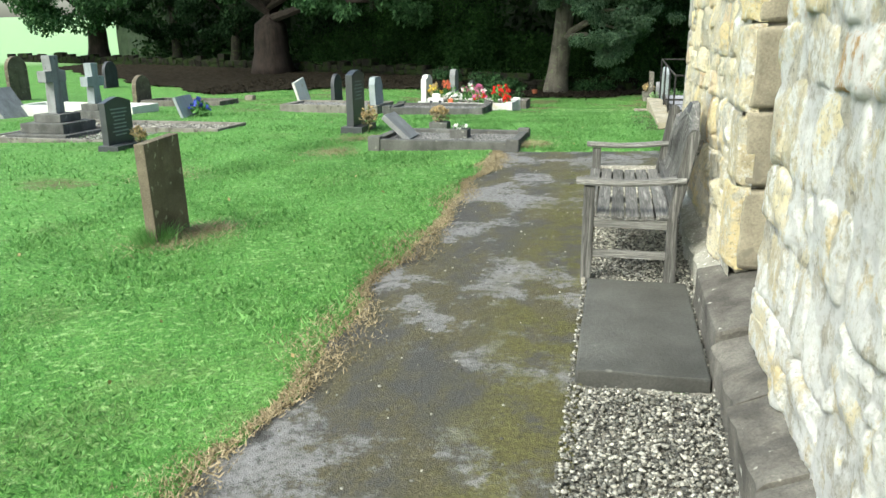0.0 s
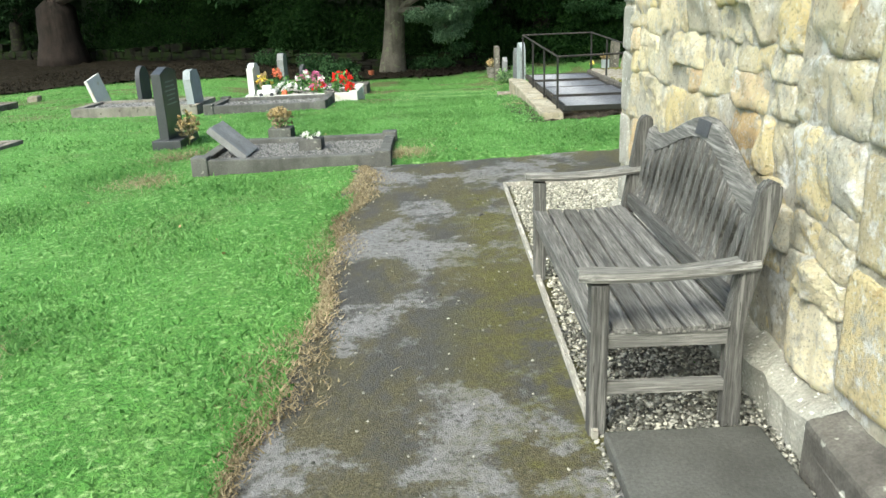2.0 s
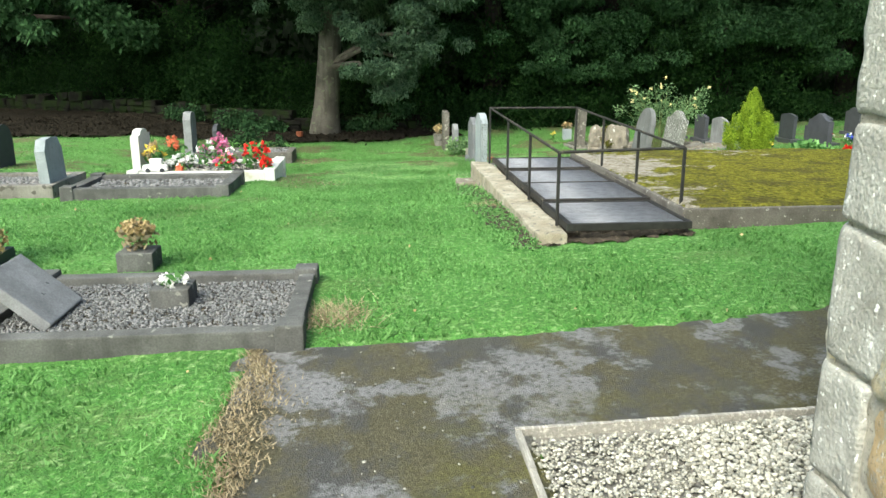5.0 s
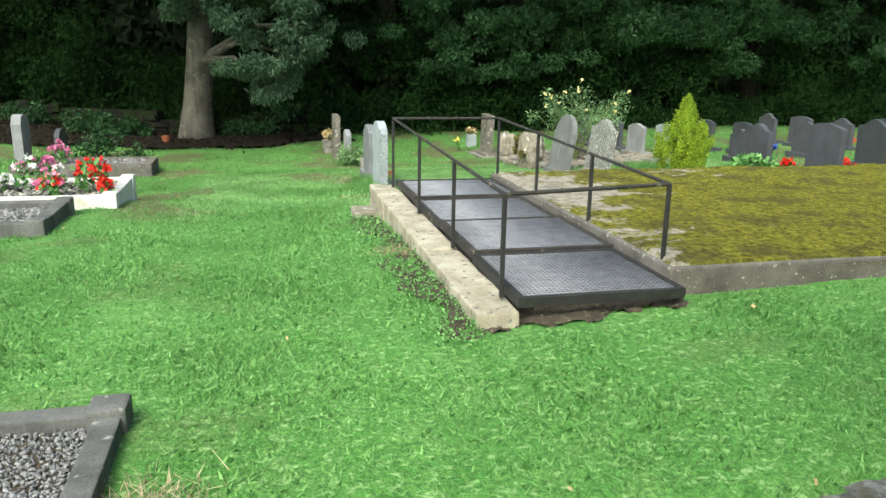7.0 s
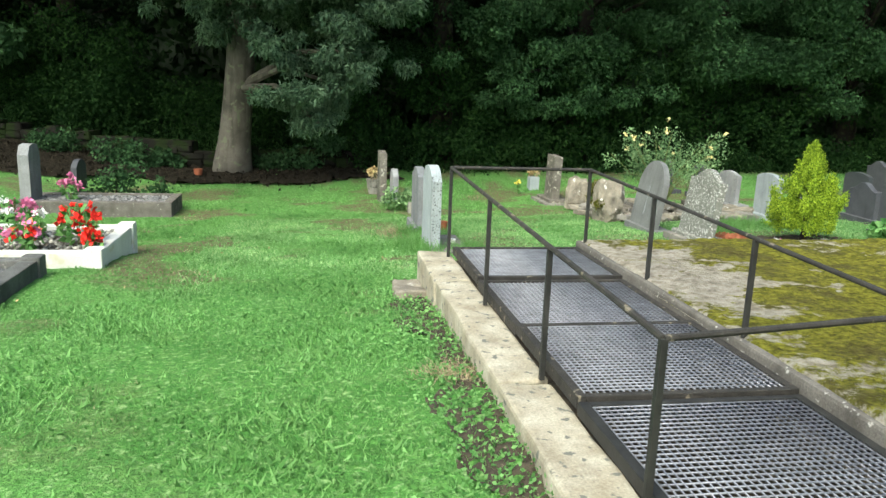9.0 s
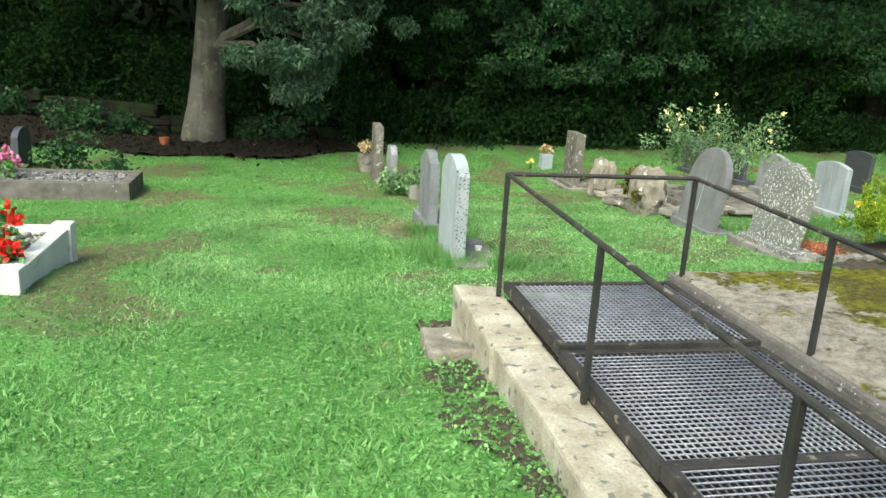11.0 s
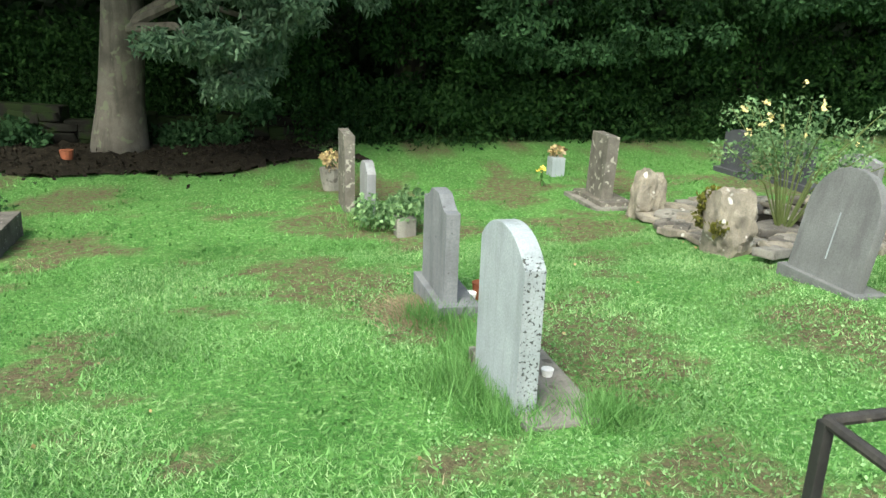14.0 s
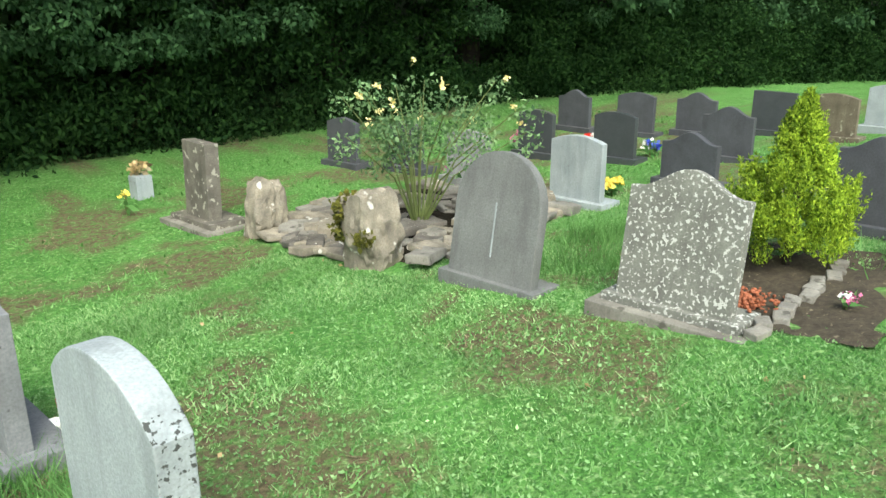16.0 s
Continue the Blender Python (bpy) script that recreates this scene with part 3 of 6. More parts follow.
def gravel_old(n):
    x, y = rng.uniform(-0.14, 0.52, n), rng.uniform(0.8, 6.2, n)
    k = ~((y > 3.45) & (y < 4.85) & (x > -0.12) & (x < 0.46)) & ((y < 4.85) | (y < rng.normal(5.6, 0.5, n)))
    x, y = x[k], y[k]
    return x, y, ground_z(x, y) - 0.032 + rng.uniform(0, 0.027, len(x))


def gravel_corner(n):
    x, y = rng.uniform(0.5, 1.62, n), rng.uniform(7.75, 8.58, n)
    return x, y, ground_z(x, y) - 0.03 + rng.uniform(0, 0.025, n)


pebbles("gravel", 26000, gravel_near, 0.0088, M["pebble_pale"], "pale mixed gravel along the church wall", "gravel")
pebbles("gravel", 30000, gravel_old, 0.0085, M["pebble"], "grey dusty gravel before the church door", "gravel")
pebbles("gravel", 8000, gravel_corner, 0.0105, M["pebble_pale"], "pale mixed gravel at the church corner", "gravel")


def path_grit(n):
    x, y = rng.uniform(-1.4, 0.0, n), rng.uniform(1.2, 10, n)
    return x, y, ground_z(x, y) - 0.02


pebbles("loose_grit", 500, path_grit, 0.007, M["pebble"], "stray stones scattered on the asphalt", "grit")

# timber edging round the gravel
for x0, x1, y0, y1 in ((-0.15, -0.127, 4.84, 8.6), (-0.15, 1.6, 8.6, 8.622)):
    bm = bmesh.new()
    steps = 12
    for k in range(steps):
        u0, u1 = k / steps, (k + 1) / steps
        if y1 - y0 > x1 - x0:
            a, b = y0 + (y1 - y0) * u0, y0 + (y1 - y0) * u1
            zz = gz(x0, (a + b) / 2)
            add_box(bm, x0, x1, a, b, zz - 0.1, zz + 0.012)
        else:
            a, b = x0 + (x1 - x0) * u0, x0 + (x1 - x0) * u1
            zz = gz((a + b) / 2, y0)
            add_box(bm, a, b, y0, y1, zz - 0.1, zz + 0.012)
    e = link("timber_edging", bm, M["edging"])
    tagged(e, "thin weathered timber board edging the gravel", "edging", "", "structure")

# ---- church ----
WX, CORNER, JAMB_A, JAMB_B, TOPZ = 0.60, 7.70, 3.52, 4.32, 4.6


def church():
    core = bmesh.new()
    add_box(core, WX + 0.04, 1.5, JAMB_B + 0.03, CORNER - 0.03, -0.2, TOPZ)
    add_box(core, WX + 0.04, 1.5, -4.0, JAMB_A - 0.02, -0.2, TOPZ)
    add_box(core, WX + 0.04, 1.5, JAMB_A - 0.02, JAMB_B + 0.02, 2.35, TOPZ)
    add_box(core, 1.5, 9.0, CORNER - 0.75, CORNER - 0.03, -0.2, TOPZ)
    w = link("wall_north", core, M["mortar"])
    tagged(w, "old church wall of rough yellow sandstone rubble, limewashed in places", "church wall", "", "structure")
    roof = link("roof", box(0.3, 9.2, -4.2, 7.95, TOPZ, TOPZ + 0.25, 0.02), M["slate"])
    tagged(roof, "plain slate eaves closing the church above", "roof", "", "structure")
    return w


wall = church()


def mortar_face(y0, y1, z0, z1):
    """Uneven mortar flush with the stones, pressed into every joint."""
    ys, zs = np.arange(y0, y1 + 0.001, 0.028), np.arange(z0, z1 + 0.001, 0.028)
    verts = []
    for y in ys:
        for z in zs:
            p = Vector((0.0, y, z))
            verts.append((WX + 0.001 - 0.009 * noise.noise(p * 5.0) - 0.009 * noise.noise(p * 14.0) - 0.005 * noise.noise(p * 31.0), y, z))
    n = len(zs)
    i = np.arange(len(ys) * n).reshape(len(ys), n)
    f = np.stack([i[:-1, :-1], i[:-1, 1:], i[1:, 1:], i[1:, :-1]], -1).reshape(-1, 4)
    ob = cloud("mortar", verts, f, M["mortar"], wall)
    ob.data.polygons.foreach_set("use_smooth", [True] * len(ob.data.polygons))


mortar_face(JAMB_B + 0.012, CORNER - 0.02, 0.28, 3.3)
mortar_face(-0.4, JAMB_A - 0.012, 0.28, 3.3)


def warp(y, z):
    """One field of small shifts for the whole wall, so that neighbouring stones share crooked joints."""
    p = Vector((y, z, 2.0))
    d = noise.noise_vector(p * 2.6) * 0.045 + noise.noise_vector(p * 7.0) * 0.024
    return d.x, d.y


EDGES = [0.0, 0.035, 0.08, 0.15, 0.24, 0.33, 0.42, 0.5, 0.58, 0.67, 0.76, 0.85, 0.92, 0.965, 1.0]


def rubble_block(yc, zc, w, h, seed, lump=1.0, material=None):
    """One irregular stone in the y, z plane: its rim dips behind the mortar, its face is broken into facets."""
    r = random.Random(seed)
    cells = len(EDGES)
    o = Vector((seed * 3.7 % 91, seed * 1.9 % 57, 0))
    dressed = lump < 0.6
    tilt_y, tilt_z = r.uniform(-0.05, 0.05) * lump, r.uniform(-0.06, 0.06) * lump
    proud = 0.012 + r.uniform(-0.003, 0.004) if dressed else r.uniform(0.014, 0.03) if lump > 0.9 else r.uniform(0.012, 0.022)
    broken = lump * r.choice((0.5, 0.8, 1.2, 1.8))
    crook = 0.45 if dressed else 1.0
    power, fall = (16.0, 26.0) if dressed else (r.uniform(5.0, 9.0), r.uniform(11.0, 20.0))
    facets = [(Vector((r.uniform(-0.5, 0.5), r.uniform(-0.5, 0.5))), r.uniform(-0.22, 0.22), r.uniform(-0.22, 0.22)) for _ in range(4)]
    verts, faces = [], []
    for u in EDGES:
        for v in EDGES:
            y, z = (u - 0.5) * w, (v - 0.5) * h
            a, b = abs(u * 2 - 1), abs(v * 2 - 1)
            wob = 0.0 if dressed else 0.1 * noise.noise(Vector((y * 9, z * 9, 5)) + o)
            m = min(1.0, (a ** power + b ** power) ** (1 / power) * (1 + wob))
            rim = max(0.0, 1 - m ** fall) ** 0.6
            dy, dz = warp(yc + y, zc + z)
            n1, n2 = noise.noise(Vector((y * 5, z * 5, 0)) + o), noise.noise(Vector((y * 15, z * 15, 3)) + o)
            n3 = abs(noise.noise(Vector((y * 8, z * 8, 11)) + o))
            cut = max((0.0 if dressed else 0.6) * ((y - p.x * w) * ty + (z - p.y * h) * tz) for p, ty, tz in facets)
            x = 0.026 - (0.026 + proud) * rim - broken * (0.014 * n1 + 0.009 * n2 - 0.028 * n3 + 0.01) * rim + cut * rim + tilt_y * y + tilt_z * z
            e = noise.noise_vector(Vector((y * 16, z * 16, 7)) + o) * 0.006 * lump
            verts.append((x, y + dy * crook + e.y, z + dz * crook + e.z))
    for i in range(cells - 1):
        for k in range(cells - 1):
            a = i * cells + k
            faces.append((a, a + 1, a + cells + 1, a + cells))
    rim = [k for k in range(cells)] + [i * cells + cells - 1 for i in range(1, cells)] + [(cells - 1) * cells + k for k in range(cells - 2, -1, -1)] + [i * cells for i in range(cells - 2, 0, -1)]
    n0 = len(verts)
    verts += [(0.07, verts[a][1], verts[a][2]) for a in rim]
    for t in range(len(rim)):
        t2 = (t + 1) % len(rim)
        faces.append((rim[t], n0 + t, n0 + t2, rim[t2]))
    me = bpy.data.meshes.new("stone")
    me.from_pydata(verts, [], faces)
    me.materials.append(material or M["church"])
    front = (cells - 1) ** 2
    me.polygons.foreach_set("use_smooth", [k < front for k in range(len(me.polygons))])
    return me


def courses(y0, y1, z0, z1, lo, hi, wide):
    """Cells of an uneven stone wall, course by course."""
    z = z0
    while z < z1 - 0.05:
        h = min(random.uniform(lo, hi), z1 - z)
        y = y0
        while y < y1 - 0.02:
            w = random.uniform(*wide)
            if y1 - y - w < 0.14:
                w = y1 - y
            t = random.random()
            if h > 0.24 and t < 0.3:
                k = random.uniform(0.3, 0.7)
                yield y, y + w, z, z + h * k
                q = random.uniform(0.35, 0.65)
                if w > 0.3:
                    yield y, y + w * q, z + h * k, z + h
                    yield y + w * q, y + w, z + h * k, z + h
                else:
                    yield y, y + w, z + h * k, z + h
            elif w > 0.34 and t < 0.5:
                q = random.uniform(0.28, 0.42)
                yield y, y + w * q, z, z + h
                yield y + w * q, y + w, z, z + h
            else:
                yield y, y + w, z, z + h
            y += w
        z += h


COUNT = [0]


def lay(parent, cells, x, lump=1.0, turn=0.0, material=None):
    for a, b, c, d in cells:
        COUNT[0] += 1
        ob = new("stone", rubble_block((a + b) / 2, (c + d) / 2, (b - a) + (0.012 if lump >= 0.6 else -0.006), (d - c) + (0.012 if lump >= 0.6 else -0.006), COUNT[0], lump, material))
        loc = (x, (a + b) / 2, (c + d) / 2) if turn == 0 else ((a + b) / 2, x, (c + d) / 2)
        ob.matrix_world = pose(*loc, 0, 0, turn)
        ob.parent = parent


# ---- plinth, door ----
def plinth_piece(y0, y1, z_top, front=0.47, seed=0):
    o = [(front + 0.02, -0.1), (front, z_top - 0.02), (front + 0.03, z_top), (WX + 0.05, z_top + 0.07), (WX + 0.05, -0.1)]
    bm = bmesh.new()
    ys = np.linspace(y0, y1, max(2, int((y1 - y0) / 0.04)))
    rows = []
    for y in ys:
        rows.append([bm.verts.new(Vector((x, y, z)) + noise.noise_vector(Vector((x * 3, y * 4 + seed, z * 3))) * 0.026 + noise.noise_vector(Vector((x * 9, y * 11 + seed, z * 9))) * 0.014) for x, z in o])
    for a, b in zip(rows, rows[1:]):
        for i in range(len(o) - 1):
            bm.faces.new((a[i], a[i + 1], b[i + 1], b[i]))
    bm.faces.new(rows[0])
    bm.faces.new(list(reversed(rows[-1])))
    bmesh.ops.recalc_face_normals(bm, faces=bm.faces)
    return bm


plinth = new("plinth")
tagged(plinth, "dark worn stone plinth along the foot of the church wall", "plinth", "", "structure")
for i, (a, b, t) in enumerate(((-2, 0.9, 0.3), (0.9, 1.75, 0.31), (1.75, 2.5, 0.3), (2.5, 3.05, 0.31), (3.05, 3.6, 0.3), (4.55, 5.2, 0.33), (5.2, 6.1, 0.32), (6.1, 6.9, 0.3), (6.9, 7.72, 0.27))):
    part("plinth_stone", plinth_piece(a + 0.006, b - 0.006, t, 0.53 if a > 6 else 0.5 if a > 4 else 0.46, i * 3.3), M["plinth"] if a < 4 else M["quoin"], plinth)
door = new("door_1")
tagged(door, "grey weathered plank door with black iron hinge straps", "door", "", "structure")
for k in range(5):
    a = JAMB_A + 0.005 + k * 0.16
    part("board", box(0.80, 0.84, a, a + 0.155, 0.44, 2.35, 0.006), M["door"], door)
for z in (0.9, 1.9):
    part("hinge_strap", box(0.785, 0.80, 3.7, JAMB_B - 0.01, z - 0.03, z + 0.03, 0.004), M["iron"], door, "black iron hinge strap")
sill = link("door_sill", box(0.47, 0.86, JAMB_A + 0.1, JAMB_B + 0.24, 0.1, 0.40, 0.02, 3, 0.012), M["plinth"])
for v in sill.data.vertices:
    if v.co.z > 0.3:
        v.co.z += (v.co.x - 0.66) * 0.3
tagged(sill, "dark stone doorstep sill worn smooth", "door sill", "", "structure")

# ---- slab, bench ----
slab = link("flagstone", box(-0.115, 0.455, 3.5, 4.82, 0.03, 0.175, 0.012, 3, 0.006), M["slab"])
tagged(slab, "large dark flagstone lying on the gravel before the door", "flagstone")


def bench():
    y0, y1, zf = 4.86, 6.50, 0.13
    b = thing("garden_bench", 0.15, (y0 + y1) / 2, zf, "weathered silver-grey teak bench with a curved slatted back", "bench")
    inv = Matrix.Translation((-0.15, -(y0 + y1) / 2, -zf))

    def add(name, bm, mat, label=""):
        bm.transform(inv)
        return part(name, bm, mat, b, label)

    for y in (y0, y1 - 0.06):
        add("front_leg", box(-0.16, -0.095, y, y + 0.065, zf - 0.06, 0.72, 0.008), M["bench_up"])
        bm = bmesh.new()
        prof = [(0.33, zf - 0.06), (0.40, zf - 0.06), (0.385, 0.55), (0.475, 1.0), (0.47, 1.05), (0.43, 1.065), (0.40, 1.03), (0.325, 0.56)]
        a = [bm.verts.new((x, y, z)) for x, z in prof]
        c = [bm.verts.new((x, y + 0.065, z)) for x, z in prof]
        bm.faces.new(a), bm.faces.new(list(reversed(c)))
        for i in range(len(prof)):
            bm.faces.new((a[i], c[i], c[(i + 1) % len(prof)], a[(i + 1) % len(prof)]))
        bmesh.ops.recalc_face_normals(bm, faces=bm.faces)
        bmesh.ops.bevel(bm, geom=list(bm.edges), offset=0.008, segments=2, affect="EDGES")
        add("back_leg", bm, M["bench_up"])
        # arm: dips in the middle and rounds at the front
        bm = bmesh.new()
        rows = []
        for u in np.linspace(0, 1, 12):
            x = -0.205 + u * 0.62
            w = 0.052 - 0.012 * math.sin(u * math.pi) if u > 0.05 else 0.036
            z = 0.735 - 0.018 * math.sin(u * math.pi) + 0.022 * u
            yc = y + 0.032
            rows.append([bm.verts.new((x, yc + sy * w, z + sz)) for sy, sz in ((-0.85, 0.0), (-1, 0.014), (-0.8, 0.034), (0.8, 0.034), (1, 0.014), (0.85, 0.0))])
        for p, q in zip(rows, rows[1:]):
            for i in range(6):
                bm.faces.new((p[i], p[(i + 1) % 6], q[(i + 1) % 6], q[i]))
        bm.faces.new(rows[0]), bm.faces.new(list(reversed(rows[-1])))
        bmesh.ops.recalc_face_normals(bm, faces=bm.faces)
        add("armrest", bm, M["bench_arm"])
        add("side_rail", box(-0.13, 0.36, y + 0.012, y + 0.05, 0.29, 0.335, 0.006), M["bench_arm"])
        add("seat_rail", box(-0.13, 0.36, y + 0.01, y + 0.055, 0.475, 0.535, 0.006), M["bench_arm"])
    add("front_apron", box(-0.15, -0.115, y0 + 0.06, y1 - 0.06, 0.46, 0.54, 0.006), M["bench"])
    add("rear_apron", box(0.34, 0.375, y0 + 0.06, y1 - 0.06, 0.46, 0.54, 0.006), M["bench"])
    for k in range(6):
        x = -0.165 + k * 0.086
        bm = box(x, x + 0.073, y0 + 0.004, y1 - 0.004, 0.0, 0.024, 0.005)
        bmesh.ops.subdivide_edges(bm, edges=[e for e in bm.edges if e.calc_length() > 0.5], cuts=10)
        for v in bm.verts:
            v.co.z += 0.545 - 0.018 * math.sin((v.co.x + 0.165) / 0.52 * math.pi) + noise.noise(v.co * 3) * 0.003
        add("seat_slat", bm, M["bench"])

    def crest(y):
        u = (y - y0) / (y1 - y0)
        d = abs(u - 0.5) * 2
        return 0.985 + 0.17 * 0.5 * (1 + math.cos(math.pi * min(1, d * 1.18))) + 0.03 * max(0, d - 0.85) / 0.15

    def back_x(z):
        return 0.345 + 0.235 * max(0, z - 0.55)

    bm = bmesh.new()
    rows = []
    for y in np.linspace(y0 + 0.05, y1 - 0.05, 33):
        zt = crest(y)
        rows.append([bm.verts.new((back_x(z) + dx, y, z)) for dx, z in ((0, zt - 0.085), (0, zt - 0.008), (0.012, zt), (0.035, zt), (0.045, zt - 0.008), (0.045, zt - 0.085))])
    for p, q in zip(rows, rows[1:]):
        for i in range(6):
            bm.faces.new((p[i], q[i], q[(i + 1) % 6], p[(i + 1) % 6]))
    bm.faces.new(rows[0]), bm.faces.new(list(reversed(rows[-1])))
    bmesh.ops.recalc_face_normals(bm, faces=bm.faces)
    add("crest_rail", bm, M["bench"])
    add("lower_back_rail", box(0.345, 0.385, y0 + 0.06, y1 - 0.06, 0.575, 0.645, 0.006), M["bench"])
    for k in range(17):
        y = y0 + 0.12 + k * (y1 - y0 - 0.24) / 16
        bm = bmesh.new()
        rows = []
        ztop = crest(y) - 0.07
        for u in np.linspace(0, 1, 11):
            z = 0.64 + (ztop - 0.64) * u
            yy = y + 0.03 * math.sin(u * 2 * math.pi)
            xx = back_x(z) + 0.006 + 0.012 * math.sin(u * 2 * math.pi)
            rows.append([bm.verts.new((xx + dx, yy + dy, z)) for dx, dy in ((0, -0.028), (0, 0.028), (0.02, 0.028), (0.02, -0.028))])
        for p, q in zip(rows, rows[1:]):
            for i in range(4):
                bm.faces.new((p[i], p[(i + 1) % 4], q[(i + 1) % 4], q[i]))
        bm.faces.new(rows[0]), bm.faces.new(list(reversed(rows[-1])))
        bmesh.ops.recalc_face_normals(bm, faces=bm.faces)
        add("back_slat", bm, M["bench_up"])
    yc = (y0 + y1) / 2
    zc = crest(yc)
    bm = box(-0.006, 0.0, yc - 0.075, yc + 0.075, -0.034, 0.034, 0.002)
    bm.transform(Matrix.Translation((back_x(zc - 0.04) - 0.001, 0, zc - 0.042)) @ Matrix.Rotation(0.23, 4, "Y"))
    add("plaque", bm, M["slate"], "small dark memorial plaque")


bench()

# ---- fenced pit with grating ----


def fenced_pit():
    kerb = thing("old_kerb", 0.72, 13.8, gz(0.72, 13.8), "long pale weathered stone kerb with chipped edges beside the grating", "kerb")
    inv = kerb.matrix_world.inverted()
    for i, (a, b) in enumerate(((11.62, 13.05), (13.06, 14.95), (14.96, 15.9))):
        bm = box(0.585 - 0.01 * (i == 2), 0.845, a, b, -0.05, 0.368 + 0.004 * i, 0.02, 4, 0.014, i * 5.0)
        bm.transform(inv)
        part("kerb_stone", bm, M["kerb_old"], kerb)
    block = link("loose_block", box(0.34, 0.575, 15.3, 15.68, -0.1, 0.19, 0.02, 3, 0.02, 4.0), M["rock"])
    tagged(block, "rough brown stone block at the end of the kerb", "stone block")
    fr = thing("cellar_grating", 1.35, 13.75, 0.40, "dark steel mesh panels in angle frames over a pit", "grating")
    inv = fr.matrix_world.inverted()
    ys = [11.68, 12.68, 13.72, 14.75, 15.74]
    for k in range(4):
        z = 0.42 + 0.02 * (k % 2)
        a, b = ys[k], ys[k + 1]
        bm = bmesh.new()
        for x in (0.845, 1.865):
            add_box(bm, x, x + 0.045, a, b - 0.012, z - 0.05, z + 0.012, 0.004)
        for y in (a, b - 0.05):
            add_box(bm, 0.89, 1.865, y, y + 0.038, z - 0.05, z + 0.01, 0.004)
        bm.transform(inv)
        p = part("panel_frame", bm, M["rust"] if k else M["iron"], fr)
        verts, faces = [], []
        cube = np.array([[x, y, zz] for x in (0, 1) for y in (0, 1) for zz in (0, 1)], float)
        cf = np.array([[0, 1, 3, 2], [4, 6, 7, 5], [0, 4, 5, 1], [2, 3, 7, 6], [0, 2, 6, 4], [1, 5, 7, 3]])
        bars = [((0.89, y, z - 0.004), (0.975, 0.0055, 0.007)) for y in np.arange(a + 0.045, b - 0.05, 0.036)]
        bars += [((x, a + 0.04, z - 0.006), (0.005, b - a - 0.09, 0.007)) for x in np.arange(0.9, 1.865, 0.031)]
        for i, (o, s) in enumerate(bars):
            verts.append(np.array(o) + cube * np.array(s))
            faces.append(cf + 8 * i)
        g = cloud("mesh", np.concatenate(verts) - np.array((1.35, 13.75, 0.40)), np.concatenate(faces), M["steel"], p, "galvanised wire mesh")
        if k == 3:
            for x0, x1, y0, y1 in ((1.02, 1.12, 15.42, 15.56), (1.24, 1.4, 15.5, 15.6), (1.58, 1.7, 15.5, 15.6)):
                bm = box(x0, x1, y0, y1, z - 0.009, z - 0.006, 0.0, 2, 0.006)
                bm.transform(inv)
                part("faded_label", bm, M["pale"], p, "torn white paper label under the mesh")
    pit = link("pit_floor", box(0.86, 1.9, 11.8, 15.7, -0.62, -0.56, 0.0), M["soil"])
    tagged(pit, "dark earth floor of the covered pit", "pit floor", "", "structure")

    for x0, x1, y0, y1 in ((0.86, 0.99, 11.8, 15.46), (1.79, 1.905, 11.8, 15.46), (0.86, 1.905, 15.47, 15.76)):
        lining = link("pit_wall", box(x0, x1, y0, y1, -0.6, 0.33, 0.01, 3, 0.008), M["soil"])
        tagged(lining, "dark earth side of the covered pit", "pit wall", "", "structure")

    # concrete slab with moss beside the grating
    X, Y = np.meshgrid(np.linspace(1.912, 8.5, 140), np.linspace(11.882, 15.775, 90))
    moss_n = np.array([[noise.noise(Vector((x * 1.1, y * 1.1, 3))) + 0.5 * noise.noise(Vector((x * 3, y * 3, 7))) for x in X[0]] for y in Y[:, 0]])
    base = link("concrete_slab", box(1.91, 8.5, 11.88, 15.78, -0.3, 0.50, 0.02, 5, 0.012), M["concrete"])
    tagged(base, "low brown concrete slab with a crumbling edge", "concrete slab")
    edge = np.minimum.reduce([X - 1.912, Y - 11.882, 15.775 - Y, 1 + 0 * X])
    Z = 0.506 + 0.03 * np.clip(moss_n + 0.35 + np.minimum(edge, 0.6) - 0.3, 0.0, 1.0) + rng.uniform(0, 0.01, X.shape)
    Z = np.where(edge < 0.012, 0.46, Z)
    r, c = X.shape
    i = np.arange(r * c).reshape(r, c)
    f = np.stack([i[:-1, :-1], i[:-1, 1:], i[1:, 1:], i[1:, :-1]], -1).reshape(-1, 4)
    ob = cloud("moss_cover", np.stack([X, Y, Z], -1).reshape(-1, 3), f, slab_moss())
    ob.data.polygons.foreach_set("use_smooth", [True] * len(ob.data.polygons))
    tagged(ob, "yellow-green moss over crumbling pale render", "moss", "", "stuff")

    rail = thing("handrail", 1.36, 13.8, 0.45, "thin rusty black iron railing round the grating", "railing")
    inv = rail.matrix_world.inverted()
    left = [(0.80, y, 0.42, zt) for y, zt in ((11.86, 1.0), (13.05, 1.03), (14.30, 1.065), (15.67, 1.105))]
    right = [(1.955, y, 0.45, zt) for y, zt in ((12.06, 1.0), (13.24, 1.03), (14.45, 1.065), (15.67, 1.105))]
    for row in (left, right):
        for x, y, zb, zt in row:
            bm = box(x - 0.013, x + 0.013, y - 0.013, y + 0.013, zb - 0.04, zt, 0.004)
            bm.transform(inv)
            part("post", bm, M["iron"], rail)
    for a, b in ((left[0], left[3]), (right[0], right[3]), (left[0], right[0]), (left[3], right[3])):
        bm = tube([(a[0], a[1], a[3]), (b[0], b[1], b[3])], [0.013, 0.013], 8)
        bm.transform(inv)
        part("top_rail", bm, M["rust"], rail)


